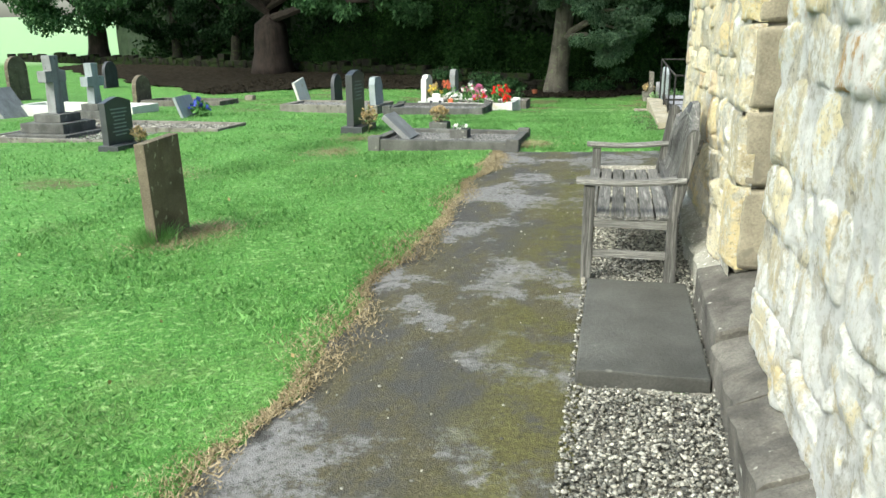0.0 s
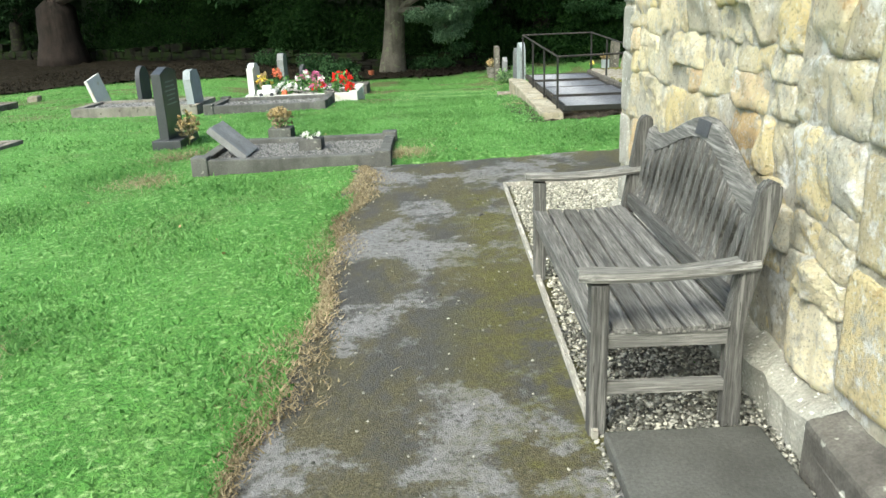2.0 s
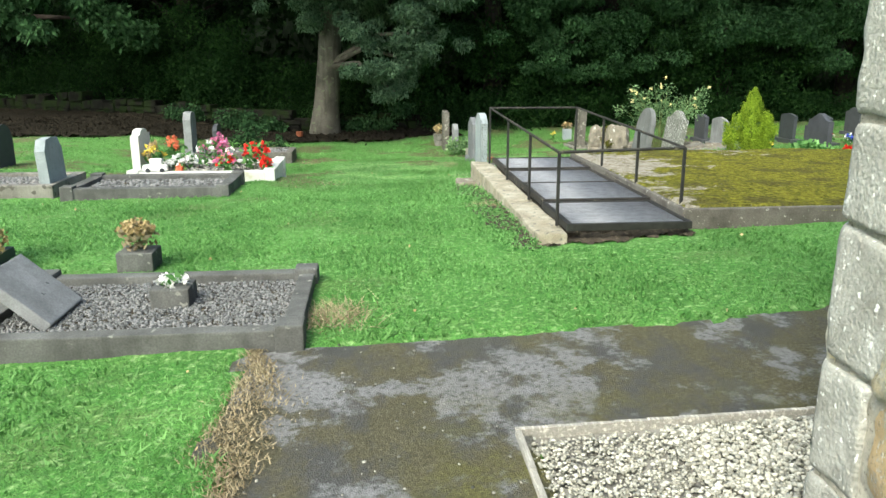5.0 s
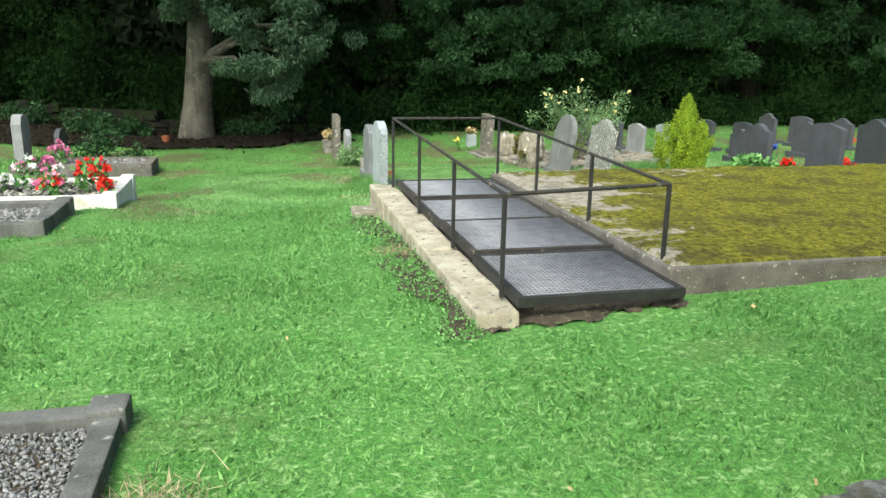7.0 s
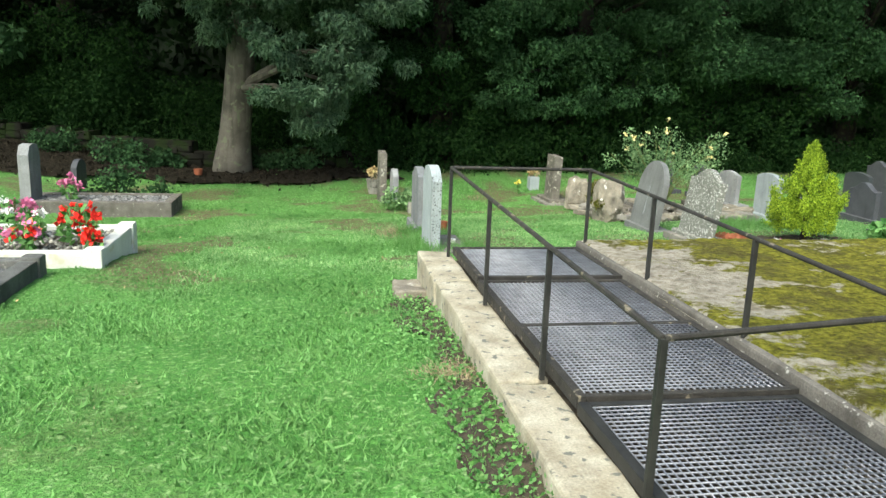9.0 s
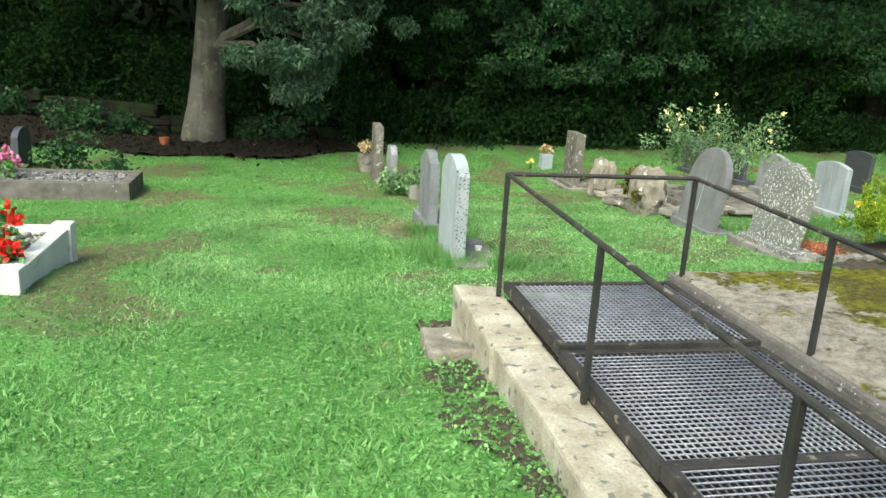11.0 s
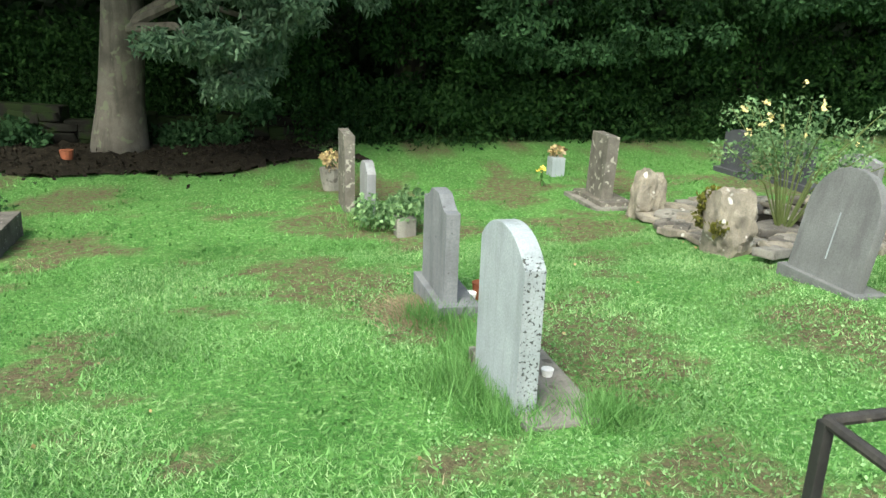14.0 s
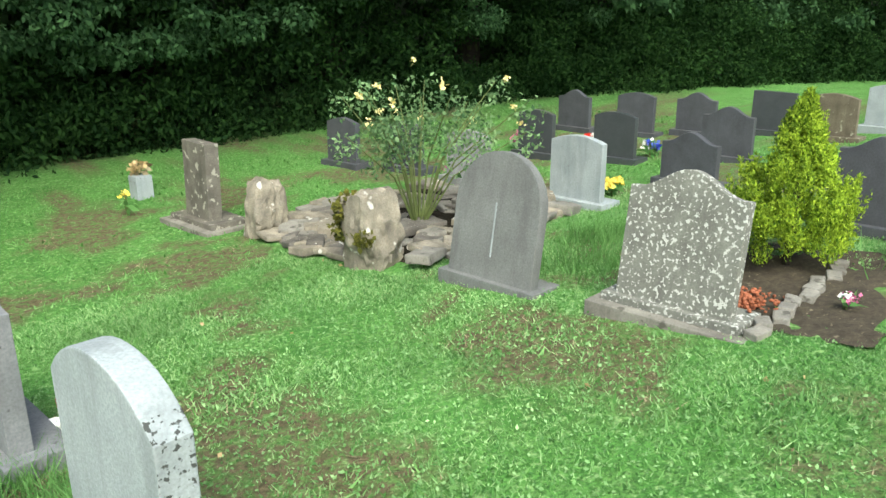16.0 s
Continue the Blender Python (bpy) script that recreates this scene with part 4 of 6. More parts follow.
def slab_moss():
    k = Nodes("slab_moss", 0.95, 0.1)
    moss = k.ramp(k.noise(22.0, 7.0, 0.75), (0.32, (0.04, 0.038, 0.01)), (0.46, (0.16, 0.157, 0.022)), (0.64, (0.38, 0.37, 0.05)))
    moss = k.mix(k.ramp(k.noise(2.6, 7.0, 0.7), (0.5, 0.0), (0.6, 0.7)), moss, k.ramp(k.noise(48.0, 6.0, 0.75), (0.36, (0.035, 0.03, 0.012)), (0.64, (0.15, 0.13, 0.055))))
    bare = k.ramp(k.noise(12.0, 8.0, 0.75), (0.3, (0.12, 0.095, 0.065)), (0.48, (0.42, 0.38, 0.3)), (0.65, (0.62, 0.58, 0.49)))
    f = k.math("ADD", k.noise(2.4, 11.0, 0.75), k.math("MULTIPLY", k.axis(0), 0.2))
    f = k.math("ADD", f, k.math("MULTIPLY", k.axis(1), -0.035))
    f = k.math("SUBTRACT", f, k.math("MULTIPLY", k.ramp(k.noise(1.1, 6.0, 0.65, None, (0.8, 1.3, 1)), (0.54, 0.0), (0.64, 1.0)), 0.36))
    c = k.mix(k.ramp(f, (0.43, 0.0), (0.48, 1.0)), bare, moss)
    k.bump(k.math("ADD", k.noise(45.0, 7.0, 0.75), k.noise(11.0, 6.0, 0.7)), 1.0, 0.06)
    return k.colour(c)


fenced_pit()

# ---- headstones and graves ----


def headstone(x, y, w, h, style, material, label, thick=0.08, lean=0.0, tilt=0.0, base=None, base_material=None, bars=0, bar_material="pale", face=1, turn=0.0, group="headstones", sink=0.0, plate=None):
    """A headstone facing along x. base: (depth, width, height, shift along x)."""
    z = gz(x, y)
    e = thing("headstone", x, y, z, label, "headstone", group, turn)
    hb = 0.0
    if base:
        d, bw, hb, sh = base
        part("base", box(sh - d / 2, sh + d / 2, -bw / 2, bw / 2, -0.12, hb, 0.008, 0), base_material or material, e)
    if plate:
        d, bw, hp, sh = plate
        part("foundation", box(sh - d / 2, sh + d / 2, -bw / 2, bw / 2, -0.12, hp, 0.008), M["kerb_grey"], e)
    bm = prism(top_outline(style, w, h, hb - 0.03 if base else -0.15), thick, 0.007)
    bm.transform(Matrix.Translation((0, 0, hb)) @ Matrix.Rotation(radians(lean), 4, "Y") @ Matrix.Rotation(radians(tilt), 4, "X") @ Matrix.Translation((0, 0, -hb)))
    s = part("stone", bm, material, e)
    if material is M["spotted"]:
        s.data.materials.append(M["edge_spots"])
        for p in s.data.polygons:
            if abs(p.normal.y) > 0.6:
                p.material_index = 1
    if bars:
        bm = bmesh.new()
        zz = h - 0.17
        for k in range(bars):
            l = w * random.uniform(0.3, 0.7)
            add_box(bm, face * (thick / 2 + 0.001) - 0.001, face * (thick / 2 + 0.001) + 0.001, -l / 2, l / 2, zz - 0.009, zz + 0.009)
            zz -= 0.052
        bm.transform(Matrix.Translation((0, 0, hb)) @ Matrix.Rotation(radians(lean), 4, "Y") @ Matrix.Rotation(radians(tilt), 4, "X") @ Matrix.Translation((0, 0, -hb)))
        part("inscription", bm, M[bar_material], s, "rows of pale carved lettering")
    return e


def kerb_set(name, x0, x1, y0, y1, z_low, z_top, material, label, wide=0.12, posts=0.0, fill=None, fill_z=None, cell=0.0):
    e = thing(name, (x0 + x1) / 2, (y0 + y1) / 2, z_low, label, "grave kerb", "kerbed graves")
    inv = e.matrix_world.inverted()
    for a, b, c, d in ((x0, x1, y0, y0 + wide), (x0, x1, y1 - wide, y1), (x0, x0 + wide, y0 + wide + 0.002, y1 - wide - 0.002), (x1 - wide, x1, y0 + wide + 0.002, y1 - wide - 0.002)):
        bm = box(a, b, c, d, z_low - 0.15, z_top, 0.012, 2, 0.004, a)
        bm.transform(inv)
        part("kerb", bm, material, e)
    if posts:
        for x in (x0, x1):
            for y in (y0, y1):
                bm = box(x - 0.02 if x == x0 else x - 0.14, x + 0.14 if x == x0 else x + 0.02, y - 0.02 if y == y0 else y - 0.15, y + 0.15 if y == y0 else y + 0.02, z_low - 0.15, z_top + posts, 0.015)
                bm.transform(inv)
                part("corner_post", bm, material, e)
    return e


def chippings(name, n, x0, x1, y0, y1, z, size, material, label):
    sheet_ob = link("bedding", box(x0, x1, y0, y1, z - 0.2, z - 0.004, 0), M["soil"])
    tagged(sheet_ob, "earth bedding inside the grave kerb", "bedding", "", "structure")

    def where(k):
        return rng.uniform(x0, x1, k), rng.uniform(y0, y1, k), np.full(k, z) + rng.uniform(-0.004, 0.008, k)

    return pebbles(name, n, where, size, material, label, "chippings")


def flowers(name, x, y, z, r, petals, label, n=16, leaves=120, size=0.03, height=0.22, leaf="leaf_weed", spread=1.0):
    """A bunch: stems, leaves and many small petalled heads."""
    e = thing(name, x, y, z, label, "flowers", "grave flowers")
    c = clumps(leaves, [(0, 0, height * 0.5)], [r], 0.9)
    v, f = leaf_arrays(c, size * 2.2, 0.0, 0.5)
    v[:, 2] = np.maximum(v[:, 2], 0)
    cloud("foliage", v, f, M[leaf], e)
    m = petals if isinstance(petals, list) else [petals]
    for i in range(n):
        a, rr = rng.uniform(0, 6.28), r * math.sqrt(rng.uniform(0, 1))
        o = np.array([math.cos(a) * rr, math.sin(a) * rr, height * rng.uniform(0.75, 1.15) * (1 - 0.35 * rr / r)])
        v, f = leaf_arrays(o + rng.normal(0, size * 0.35, (14, 3)), size, -0.6, 0.9)
        cloud("bloom", v, f, M[m[i % len(m)]], e)
    bm = bmesh.new()
    for i in range(5):
        a = rng.uniform(0, 6.28)
        add_box(bm, 0.01 * math.cos(a) - 0.003, 0.01 * math.cos(a) + 0.003, 0.01 * math.sin(a) - 0.003, 0.01 * math.sin(a) + 0.003, -0.02, height)
    part("stems", bm, M["stem"], e)
    return e


def vase(name, x, y, z, w, h, material, label, square=True):
    e = thing(name, x, y, z, label, "vase")
    if square:
        part("body", box(-w / 2, w / 2, -w / 2, w / 2, -0.02, h, 0.012), material, e)
    else:
        part("body", tube([(0, 0, -0.02), (0, 0, h * 0.5), (0, 0, h)], [w * 0.35, w * 0.45, w * 0.5], 12), material, e)
    return e


# the stone by the path
headstone(-3.37, 5.57, 0.47, 0.78, "flat", M["brown"], "plain brown weathered headstone with mossy edges standing alone in the lawn", 0.085, -1, 1.5)
# dark granite stones with gilt lettering
headstone(-7.0, 10.15, 0.6, 0.72, "peak", M["granite"], "polished black granite headstone with pale lettering", 0.1, 0, 0, (0.32, 0.76, 0.06, 0.08), None, 8)
headstone(-3.93, 11.75, 0.56, 0.93, "peak", M["granite"], "tall polished dark granite headstone with pale lettering", 0.11, 0, 0, (0.34, 0.72, 0.1, 0.04), None, 6)
flowers("dried_bouquet", -3.68, 11.6, gz(-3.7, 11.6), 0.13, "tan", "withered tan flowers before the granite stone", 36, 150, 0.026, 0.4, "straw")
flowers("dried_bouquet", -6.72, 10.25, gz(-6.7, 10.2), 0.12, "tan", "withered tan flowers before the black stone", 28, 120, 0.026, 0.28, "straw")

# kerbed grave beside the path
kerb_set("kerbed_grave", -3.06, -1.16, 9.72, 11.0, gz(-2, 10.4) - 0.05, 0.30, M["kerb_dark"], "low dark concrete kerb with square corner posts", 0.11, 0.035)
chippings("grey_chippings", 10500, -2.94, -1.28, 9.84, 10.88, 0.245, 0.0085, M["dark_pebble"], "dark grey stone chippings filling the kerb")
e = thing("fallen_tablet", -2.8, 10.25, 0.24, "grey stone tablet tipped over inside the kerb", "headstone", "headstones")
bm = box(-0.22, 0.24, -0.25, 0.25, -0.035, 0.035, 0.012, 2, 0.004)
bm.transform(Matrix.Translation((0.0, 0.0, 0.17)) @ Matrix.Rotation(radians(42), 4, "Y"))
part("stone", bm, M["grey"], e)
vase("stone_flower_block", -2.02, 10.45, 0.24, 0.24, 0.13, M["kerb_dark"], "dark square stone flower block inside the kerb")
flowers("white_flowers", -2.02, 10.45, 0.36, 0.1, "white", "small flat white flower wreath on the block", 12, 20, 0.03, 0.05)
vase("stone_flower_block", -2.55, 11.55, gz(-2.55, 11.5), 0.27, 0.15, M["kerb_dark"], "brown stone flower block on the grass")
flowers("dried_bouquet", -2.55, 11.55, gz(-2.55, 11.5) + 0.14, 0.14, "tan", "withered tan flowers in a stone block", 44, 180, 0.026, 0.24, "straw")

# double grave behind it
kerb_set("kerbed_grave", -7.0, -4.82, 15.7, 16.9, -0.06, 0.17, M["kerb_grey"], "pale grey stone kerb around green chippings", 0.14)
chippings("green_chippings", 1500, -6.86, -4.96, 15.84, 16.76, 0.12, 0.02, M["dark_pebble"], "dull green-grey chippings filling the kerb")
kerb_set("kerbed_grave", -4.6, -2.58, 15.4, 16.62, -0.08, 0.165, M["kerb_dark"], "grey lichened stone kerb with mossy corner posts", 0.14, 0.03)
chippings("brown_chippings", 1300, -4.44, -2.72, 15.55, 16.47, 0.1, 0.02, M["dark_pebble"], "brown mossy chippings filling the kerb")
headstone(-4.95, 16.1, 0.56, 0.76, "clip", M["pale"], "pale grey headstone with clipped corners at the grave's head", 0.13, -3, 0, (0.25, 0.6, 0.12, 0.0))
headstone(-6.95, 17.0, 0.62, 0.66, "flat", M["marble"], "whitish open-book tablet leaning back", 0.06, -14, 8, (0.3, 0.62, 0.1, 0.0))
headstone(-7.15, 19.6, 0.6, 0.72, "round", M["slate"], "small dark round-topped headstone under the trees", 0.1)

# white marble grave with flowers
kerb_set("marble_grave", -4.24, -2.19, 16.9, 18.3, -0.1, 0.14, M["marble"], "white marble kerb with raised square ends", 0.13, 0.03)
chippings("white_chippings", 900, -4.1, -2.33, 17.04, 18.16, 0.09, 0.025, M["pebble"], "white chippings filling the marble kerb")
headstone(-4.22, 17.55, 0.6, 0.8, "shoulder", M["marble"], "white marble headstone with a shaped top", 0.12, 0, 0, (0.3, 0.8, 0.2, 0.02))
for fx, fy, rr, pt, hh, lb in ((-4.02, 17.5, 0.16, ["tan", "yellow"], 0.4, "yellow and bronze flowers by the white stone"), (-3.85, 17.9, 0.1, "orange", 0.5, "tall coral flowers on the marble grave"), (-3.65, 17.75, 0.24, "white", 0.22, "green foliage with small white flowers"), (-3.2, 17.85, 0.26, ["pink", "white"], 0.42, "pink and white chrysanthemums in a vase"), (-2.95, 17.35, 0.16, ["orange", "red", "pink"], 0.26, "mixed orange and pink bouquet"), (-2.55, 17.6, 0.2, "red", 0.42, "red flowers with large green leaves"), (-2.36, 17.32, 0.08, "red", 0.22, "single red flower on the marble kerb"), (-3.6, 17.22, 0.06, "orange", 0.1, "coral flower lying on the kerb")):
    flowers("grave_flowers", fx + 0.03, fy - 0.14, 0.08, rr, pt, lb, int(8 + 60 * rr), int(500 * rr), 0.045, hh)
ornament = thing("garden_ornament", -3.85, 16.97, 0.145, "small pale blue and white ornament on the marble kerb", "ornament")
part("body", box(-0.2, 0.15, -0.05, 0.05, 0, 0.1, 0.03), M["white"], ornament)
part("cab", box(-0.1, 0.08, -0.045, 0.045, 0.095, 0.19, 0.03), M["white"], ornament)
for x in (-0.12, 0.08):
    bm = tube([(0, -0.062, 0), (0, -0.04, 0)], [0.035, 0.035], 12)
    bm.transform(Matrix.Translation((x, 0, 0.02)))
    part("wheel", bm, M["slate"], ornament)

# dark kerbed grave nearer the wood
kerb_set("kerbed_grave", -4.75, -2.45, 22.0, 23.0, -0.46, -0.22, M["concrete"], "dark brown raised stone kerb near the wood", 0.14)
chippings("grey_chippings", 900, -4.6, -2.6, 22.15, 22.85, -0.25, 0.025, M["dark_pebble"], "grey chippings filling the dark kerb")
headstone(-4.6, 22.4, 0.5, 1.02, "clip", M["grey"], "tall narrow grey headstone with clipped corners", 0.16)
headstone(-4.4, 24.2, 0.6, 0.62, "arch", M["slate"], "low dark headstone at the edge of the wood", 0.1)
flowers("grave_flowers", -4.0, 22.3, -0.24, 0.18, "pink", "pink heather in a pot on the dark grave", 14, 60, 0.05, 0.35)

# stones at the left of the lawn
def cross(x, y, s, material, label, steps):
    z = gz(x, y)
    e = thing("cross_monument", x, y, z, label, "cross")
    zz = -0.1
    for w, h in steps:
        part("step", box(-w / 2, w / 2, -w / 2, w / 2, zz, zz + h + (0.1 if zz < 0 else 0), 0.015), M["kerb_dark"], e)
        zz += h + (0.1 if zz < 0 else 0)
    o = [(-0.11, zz), (0.11, zz), (0.085, s - 0.42), (0.24, s - 0.42), (0.24, s - 0.24), (0.085, s - 0.24), (0.1, s), (-0.1, s), (-0.085, s - 0.24), (-0.24, s - 0.24), (-0.24, s - 0.42), (-0.085, s - 0.42)]
    part("cross", prism(o, 0.16, 0.012), material, e)


cross(-8.95, 11.35, 1.30, M["grey"], "tall grey stone cross on three dark steps", ((1.1, 0.09), (0.8, 0.16), (0.5, 0.13)))
cross(-9.6, 13.2, 1.12, M["pale"], "pale stone cross on stepped base", ((0.8, 0.1), (0.55, 0.16), (0.36, 0.12)))
kerb_set("kerbed_grave", -9.3, -6.3, 11.75, 12.75, -0.02, 0.13, M["kerb_grey"], "thin weathered stone kerb with pink chippings", 0.09)
chippings("pink_chippings", 1600, -9.2, -6.4, 11.85, 12.65, 0.08, 0.02, M["pebble"], "pale pinkish chippings filling the kerb")
kerb_set("kerbed_grave", -9.9, -7.3, 10.65, 11.7, -0.03, 0.06, M["kerb_grey"], "low stone kerb round the tall cross", 0.09)
chippings("pink_chippings", 1200, -9.8, -7.4, 10.75, 11.6, 0.03, 0.02, M["pebble"], "pale chippings filling the cross's kerb")
headstone(-8.35, 14.4, 0.6, 0.45, "flat", M["pale"], "small pale tablet leaning back on a grave", 0.06, -22, 0)
flowers("grave_flowers", -8.15, 14.45, gz(-8.1, 14.4), 0.18, "blue", "blue and green flowers before a pale tablet", 14, 90, 0.06, 0.3)
headstone(-12.0, 18.3, 0.66, 0.8, "round", M["brown"], "brown round-topped headstone on a low grave", 0.12)
kerb_set("kerbed_grave", -11.8, -9.6, 17.9, 18.9, -0.17, 0.02, M["concrete"], "dark low kerb of an old grave", 0.12)
headstone(-17.8, 20.7, 0.8, 1.32, "round", M["brown"], "tall old round-topped headstone blotched with lichen", 0.12)
headstone(-15.2, 19.2, 0.55, 1.0, "round", M["grey"], "pale grey upright headstone", 0.12)
headstone(-18.4, 26.0, 0.75, 0.95, "round", M["slate"], "dark round-topped headstone by the bank", 0.12)
headstone(-12.9, 14.9, 0.8, 0.75, "flat", M["grey"], "broad pale grey ledger leaning far back", 0.1, -35, 0)
kerb_set("kerbed_grave", -13.2, -10.2, 15.2, 16.2, -0.12, 0.12, M["marble"], "bright white stone kerb", 0.16)
stump = link("stone_stump", box(-10.2, -9.95, 20.4, 20.65, -0.35, -0.02, 0.05, 2, 0.02), M["rock"])
tagged(stump, "small squat stone stump in the grass", "stone")

# stones past the grating
headstone(1.02, 18.02, 0.66, 0.95, "arch", M["spotted"], "pale blue-grey headstone with black-spotted edge and arched top", 0.11, 0, 0, None, None, 0, "pale", 1, 0.0, "headstones", 0.0, (0.42, 0.95, 0.075, 0.16))
headstone(1.1, 19.68, 0.64, 0.88, "cove", M["bluegrey"], "grey headstone with ogee top seen from behind", 0.1, 0, 0, (0.3, 0.8, 0.14, 0.05))
headstone(0.95, 23.45, 0.55, 0.9, "flat", M["weathered"], "narrow brown-grey headstone at the row's end", 0.12)
headstone(1.12, 22.95, 0.5, 0.64, "arch", M["grey"], "small grey arched headstone among weeds", 0.1)
headstone(3.99, 22.95, 0.44, 0.85, "flat", M["weathered"], "brown-grey square headstone on a stepped base", 0.15, 2, 0, (0.42, 0.8, 0.09, 0.05), None, 0, "pale", 1, 0, "headstones", 0, (0.6, 0.95, 0.04, 0.05))
headstone(4.12, 19.28, 0.74, 0.95, "round", M["plum"], "smooth grey round-topped headstone leaning over", 0.085, 10, 0, (0.3, 0.86, 0.07, 0.06))
streak = box(-0.0455, -0.0425, -0.007, 0.006, 0.22, 0.6, 0.001, 2, 0.0)
streak.transform(pose(4.12, 19.28, gz(4.12, 19.28) + 0.07, 0, 10, 0) @ Matrix.Translation((0, 0, -0.07)))
s = link("rain_streak", streak, M["pale"])
tagged(s, "pale lime streak down the leaning grey stone", "stain", "", "structure")
headstone(4.17, 17.95, 0.71, 0.88, "ogee", M["lichen"], "grey ogee headstone blotched with white lichen, leaning", 0.085, 9, 0, (0.3, 0.86, 0.1, 0.06), None, 0, "pale", 1, 0, "headstones", 0, (0.5, 0.98, 0.05, 0.08))
ROWS_RIGHT = ((6.5, 20.2, 0.6, 0.78, "low", "pale", "pale grey arched headstone on grass"), (6.85, 21.95, 0.6, 0.72, "peak", "grey", "pale grey peaked headstone behind the rose"), (6.65, 24.0, 0.56, 0.74, "peak", "slate", "grey slate headstone at the lawn's edge"), (6.95, 23.1, 0.56, 0.72, "low", "slate", "grey headstone behind the rose bush"), (8.62, 22.3, 0.56, 0.72, "low", "granite", "dark granite arched headstone"), (10.7, 23.1, 0.6, 0.74, "ogee", "slate", "dark slate headstone in the far row"), (8.74, 21.15, 0.58, 0.72, "low", "granite", "dark blue granite headstone"), (10.7, 22.0, 0.6, 0.74, "low", "slate", "dark slate headstone in the back row"), (9.2, 19.9, 0.62, 0.74, "ogee", "slate", "dark slate headstone with ogee top"), (11.06, 21.2, 0.6, 0.72, "ogee", "slate", "dark slate headstone at the back"), (7.65, 19.6, 0.62, 0.66, "ogee", "slate", "broad grey slate headstone"), (6.5, 17.55, 0.6, 0.82, "ogee", "slate", "slate-grey headstone by the golden conifer"), (11.36, 20.2, 0.6, 0.7, "flat", "granite", "black granite headstone far off"), (10.97, 19.3, 0.62, 0.7, "low", "brown", "tan sandstone headstone far off"), (11.8, 18.8, 0.66, 0.72, "low", "pale", "pale grey headstone in the far row"), (6.75, 16.45, 0.6, 0.82, "low", "slate", "dark slate headstone beyond the mossy slab"), (8.3, 17.3, 0.62, 0.82, "ogee", "granite", "dark granite headstone in the second row"), (8.2, 15.9, 0.62, 0.8, "low", "granite", "dark granite headstone beyond the slab"))
for x, y, w, h, st, mt, lb in ROWS_RIGHT:
    headstone(x, y, w, h - 0.08, st, M[mt], lb, 0.085, random.uniform(-2, 2), 0, (0.32, w + 0.14, 0.08, 0.05), None, 0, "pale", 1, random.uniform(-3, 3))

# low edging of stones round the conifer's grave
for i in range(11):
    u = i / 10
    bx, by = 4.15 + 1.4 * u, 17.45 + 0.03 * math.sin(i * 2.1)
    s = link("edging_stone", box(-0.07, 0.07, -0.045, 0.045, -0.05, 0.055, 0.012, 2, 0.008, i), M["kerb_grey"])
    s.matrix_world = pose(bx, by, gz(bx, by), random.uniform(-6, 6), random.uniform(-6, 6), random.uniform(-15, 35))
    tagged(s, "small grey edging stone on bare soil", "edging stone", "grave edging stones")


def rock(x, y, w, d, h, material, label, seed, name="standing_rock"):
    bm = bmesh.new()
    bmesh.ops.create_icosphere(bm, subdivisions=4, radius=1.45)
    r5 = random.Random(seed)
    planes = []
    for k in range(9):
        pn = Vector((r5.gauss(0, 1), r5.gauss(0, 1), r5.gauss(0, 0.5))).normalized()
        planes.append((pn, r5.uniform(0.85, 1.1)))
    for v in bm.verts:
        c = v.co.normalized()
        c = c.lerp(c / max(abs(c.x), abs(c.y), abs(c.z)), 0.8)
        for pn, q in planes:
            over = c.dot(pn) - q
            if over > 0:
                c -= pn * over
        o = Vector((seed, 0, 0))
        c += noise.noise_vector(c * 1.2 + o) * 0.16 + noise.noise_vector(c * 3.3 + o) * 0.1 + noise.noise_vector(c * 8 + o) * 0.05
        c -= c.normalized() * 0.16 * abs(noise.noise(c * 2.2 + o * 2))
        taper = 1 - 0.1 * max(0, c.z)
        v.co = Vector((c.x * d * 0.55 * taper, c.y * w * 0.55 * taper, c.z * h * 0.55 + h / 2 - 0.08))
    e = thing(name, x, y, gz(x, y), label, "rock", "rockery stones")
    part("rock", bm, material, e)
    return e


def moss_on(e, w, d, h, seed):
    pts = clumps(500, [(-d * 0.42, w * 0.35, h * 0.72), (-d * 0.5, w * 0.3, h * 0.5), (-d * 0.52, -w * 0.25, h * 0.4)], [0.12, 0.12, 0.07], 1.0)
    v, f = leaf_arrays(pts, 0.05, 0.0, 0.9)
    cloud("moss", v, f, M["moss_rock"], e, "thick olive moss")


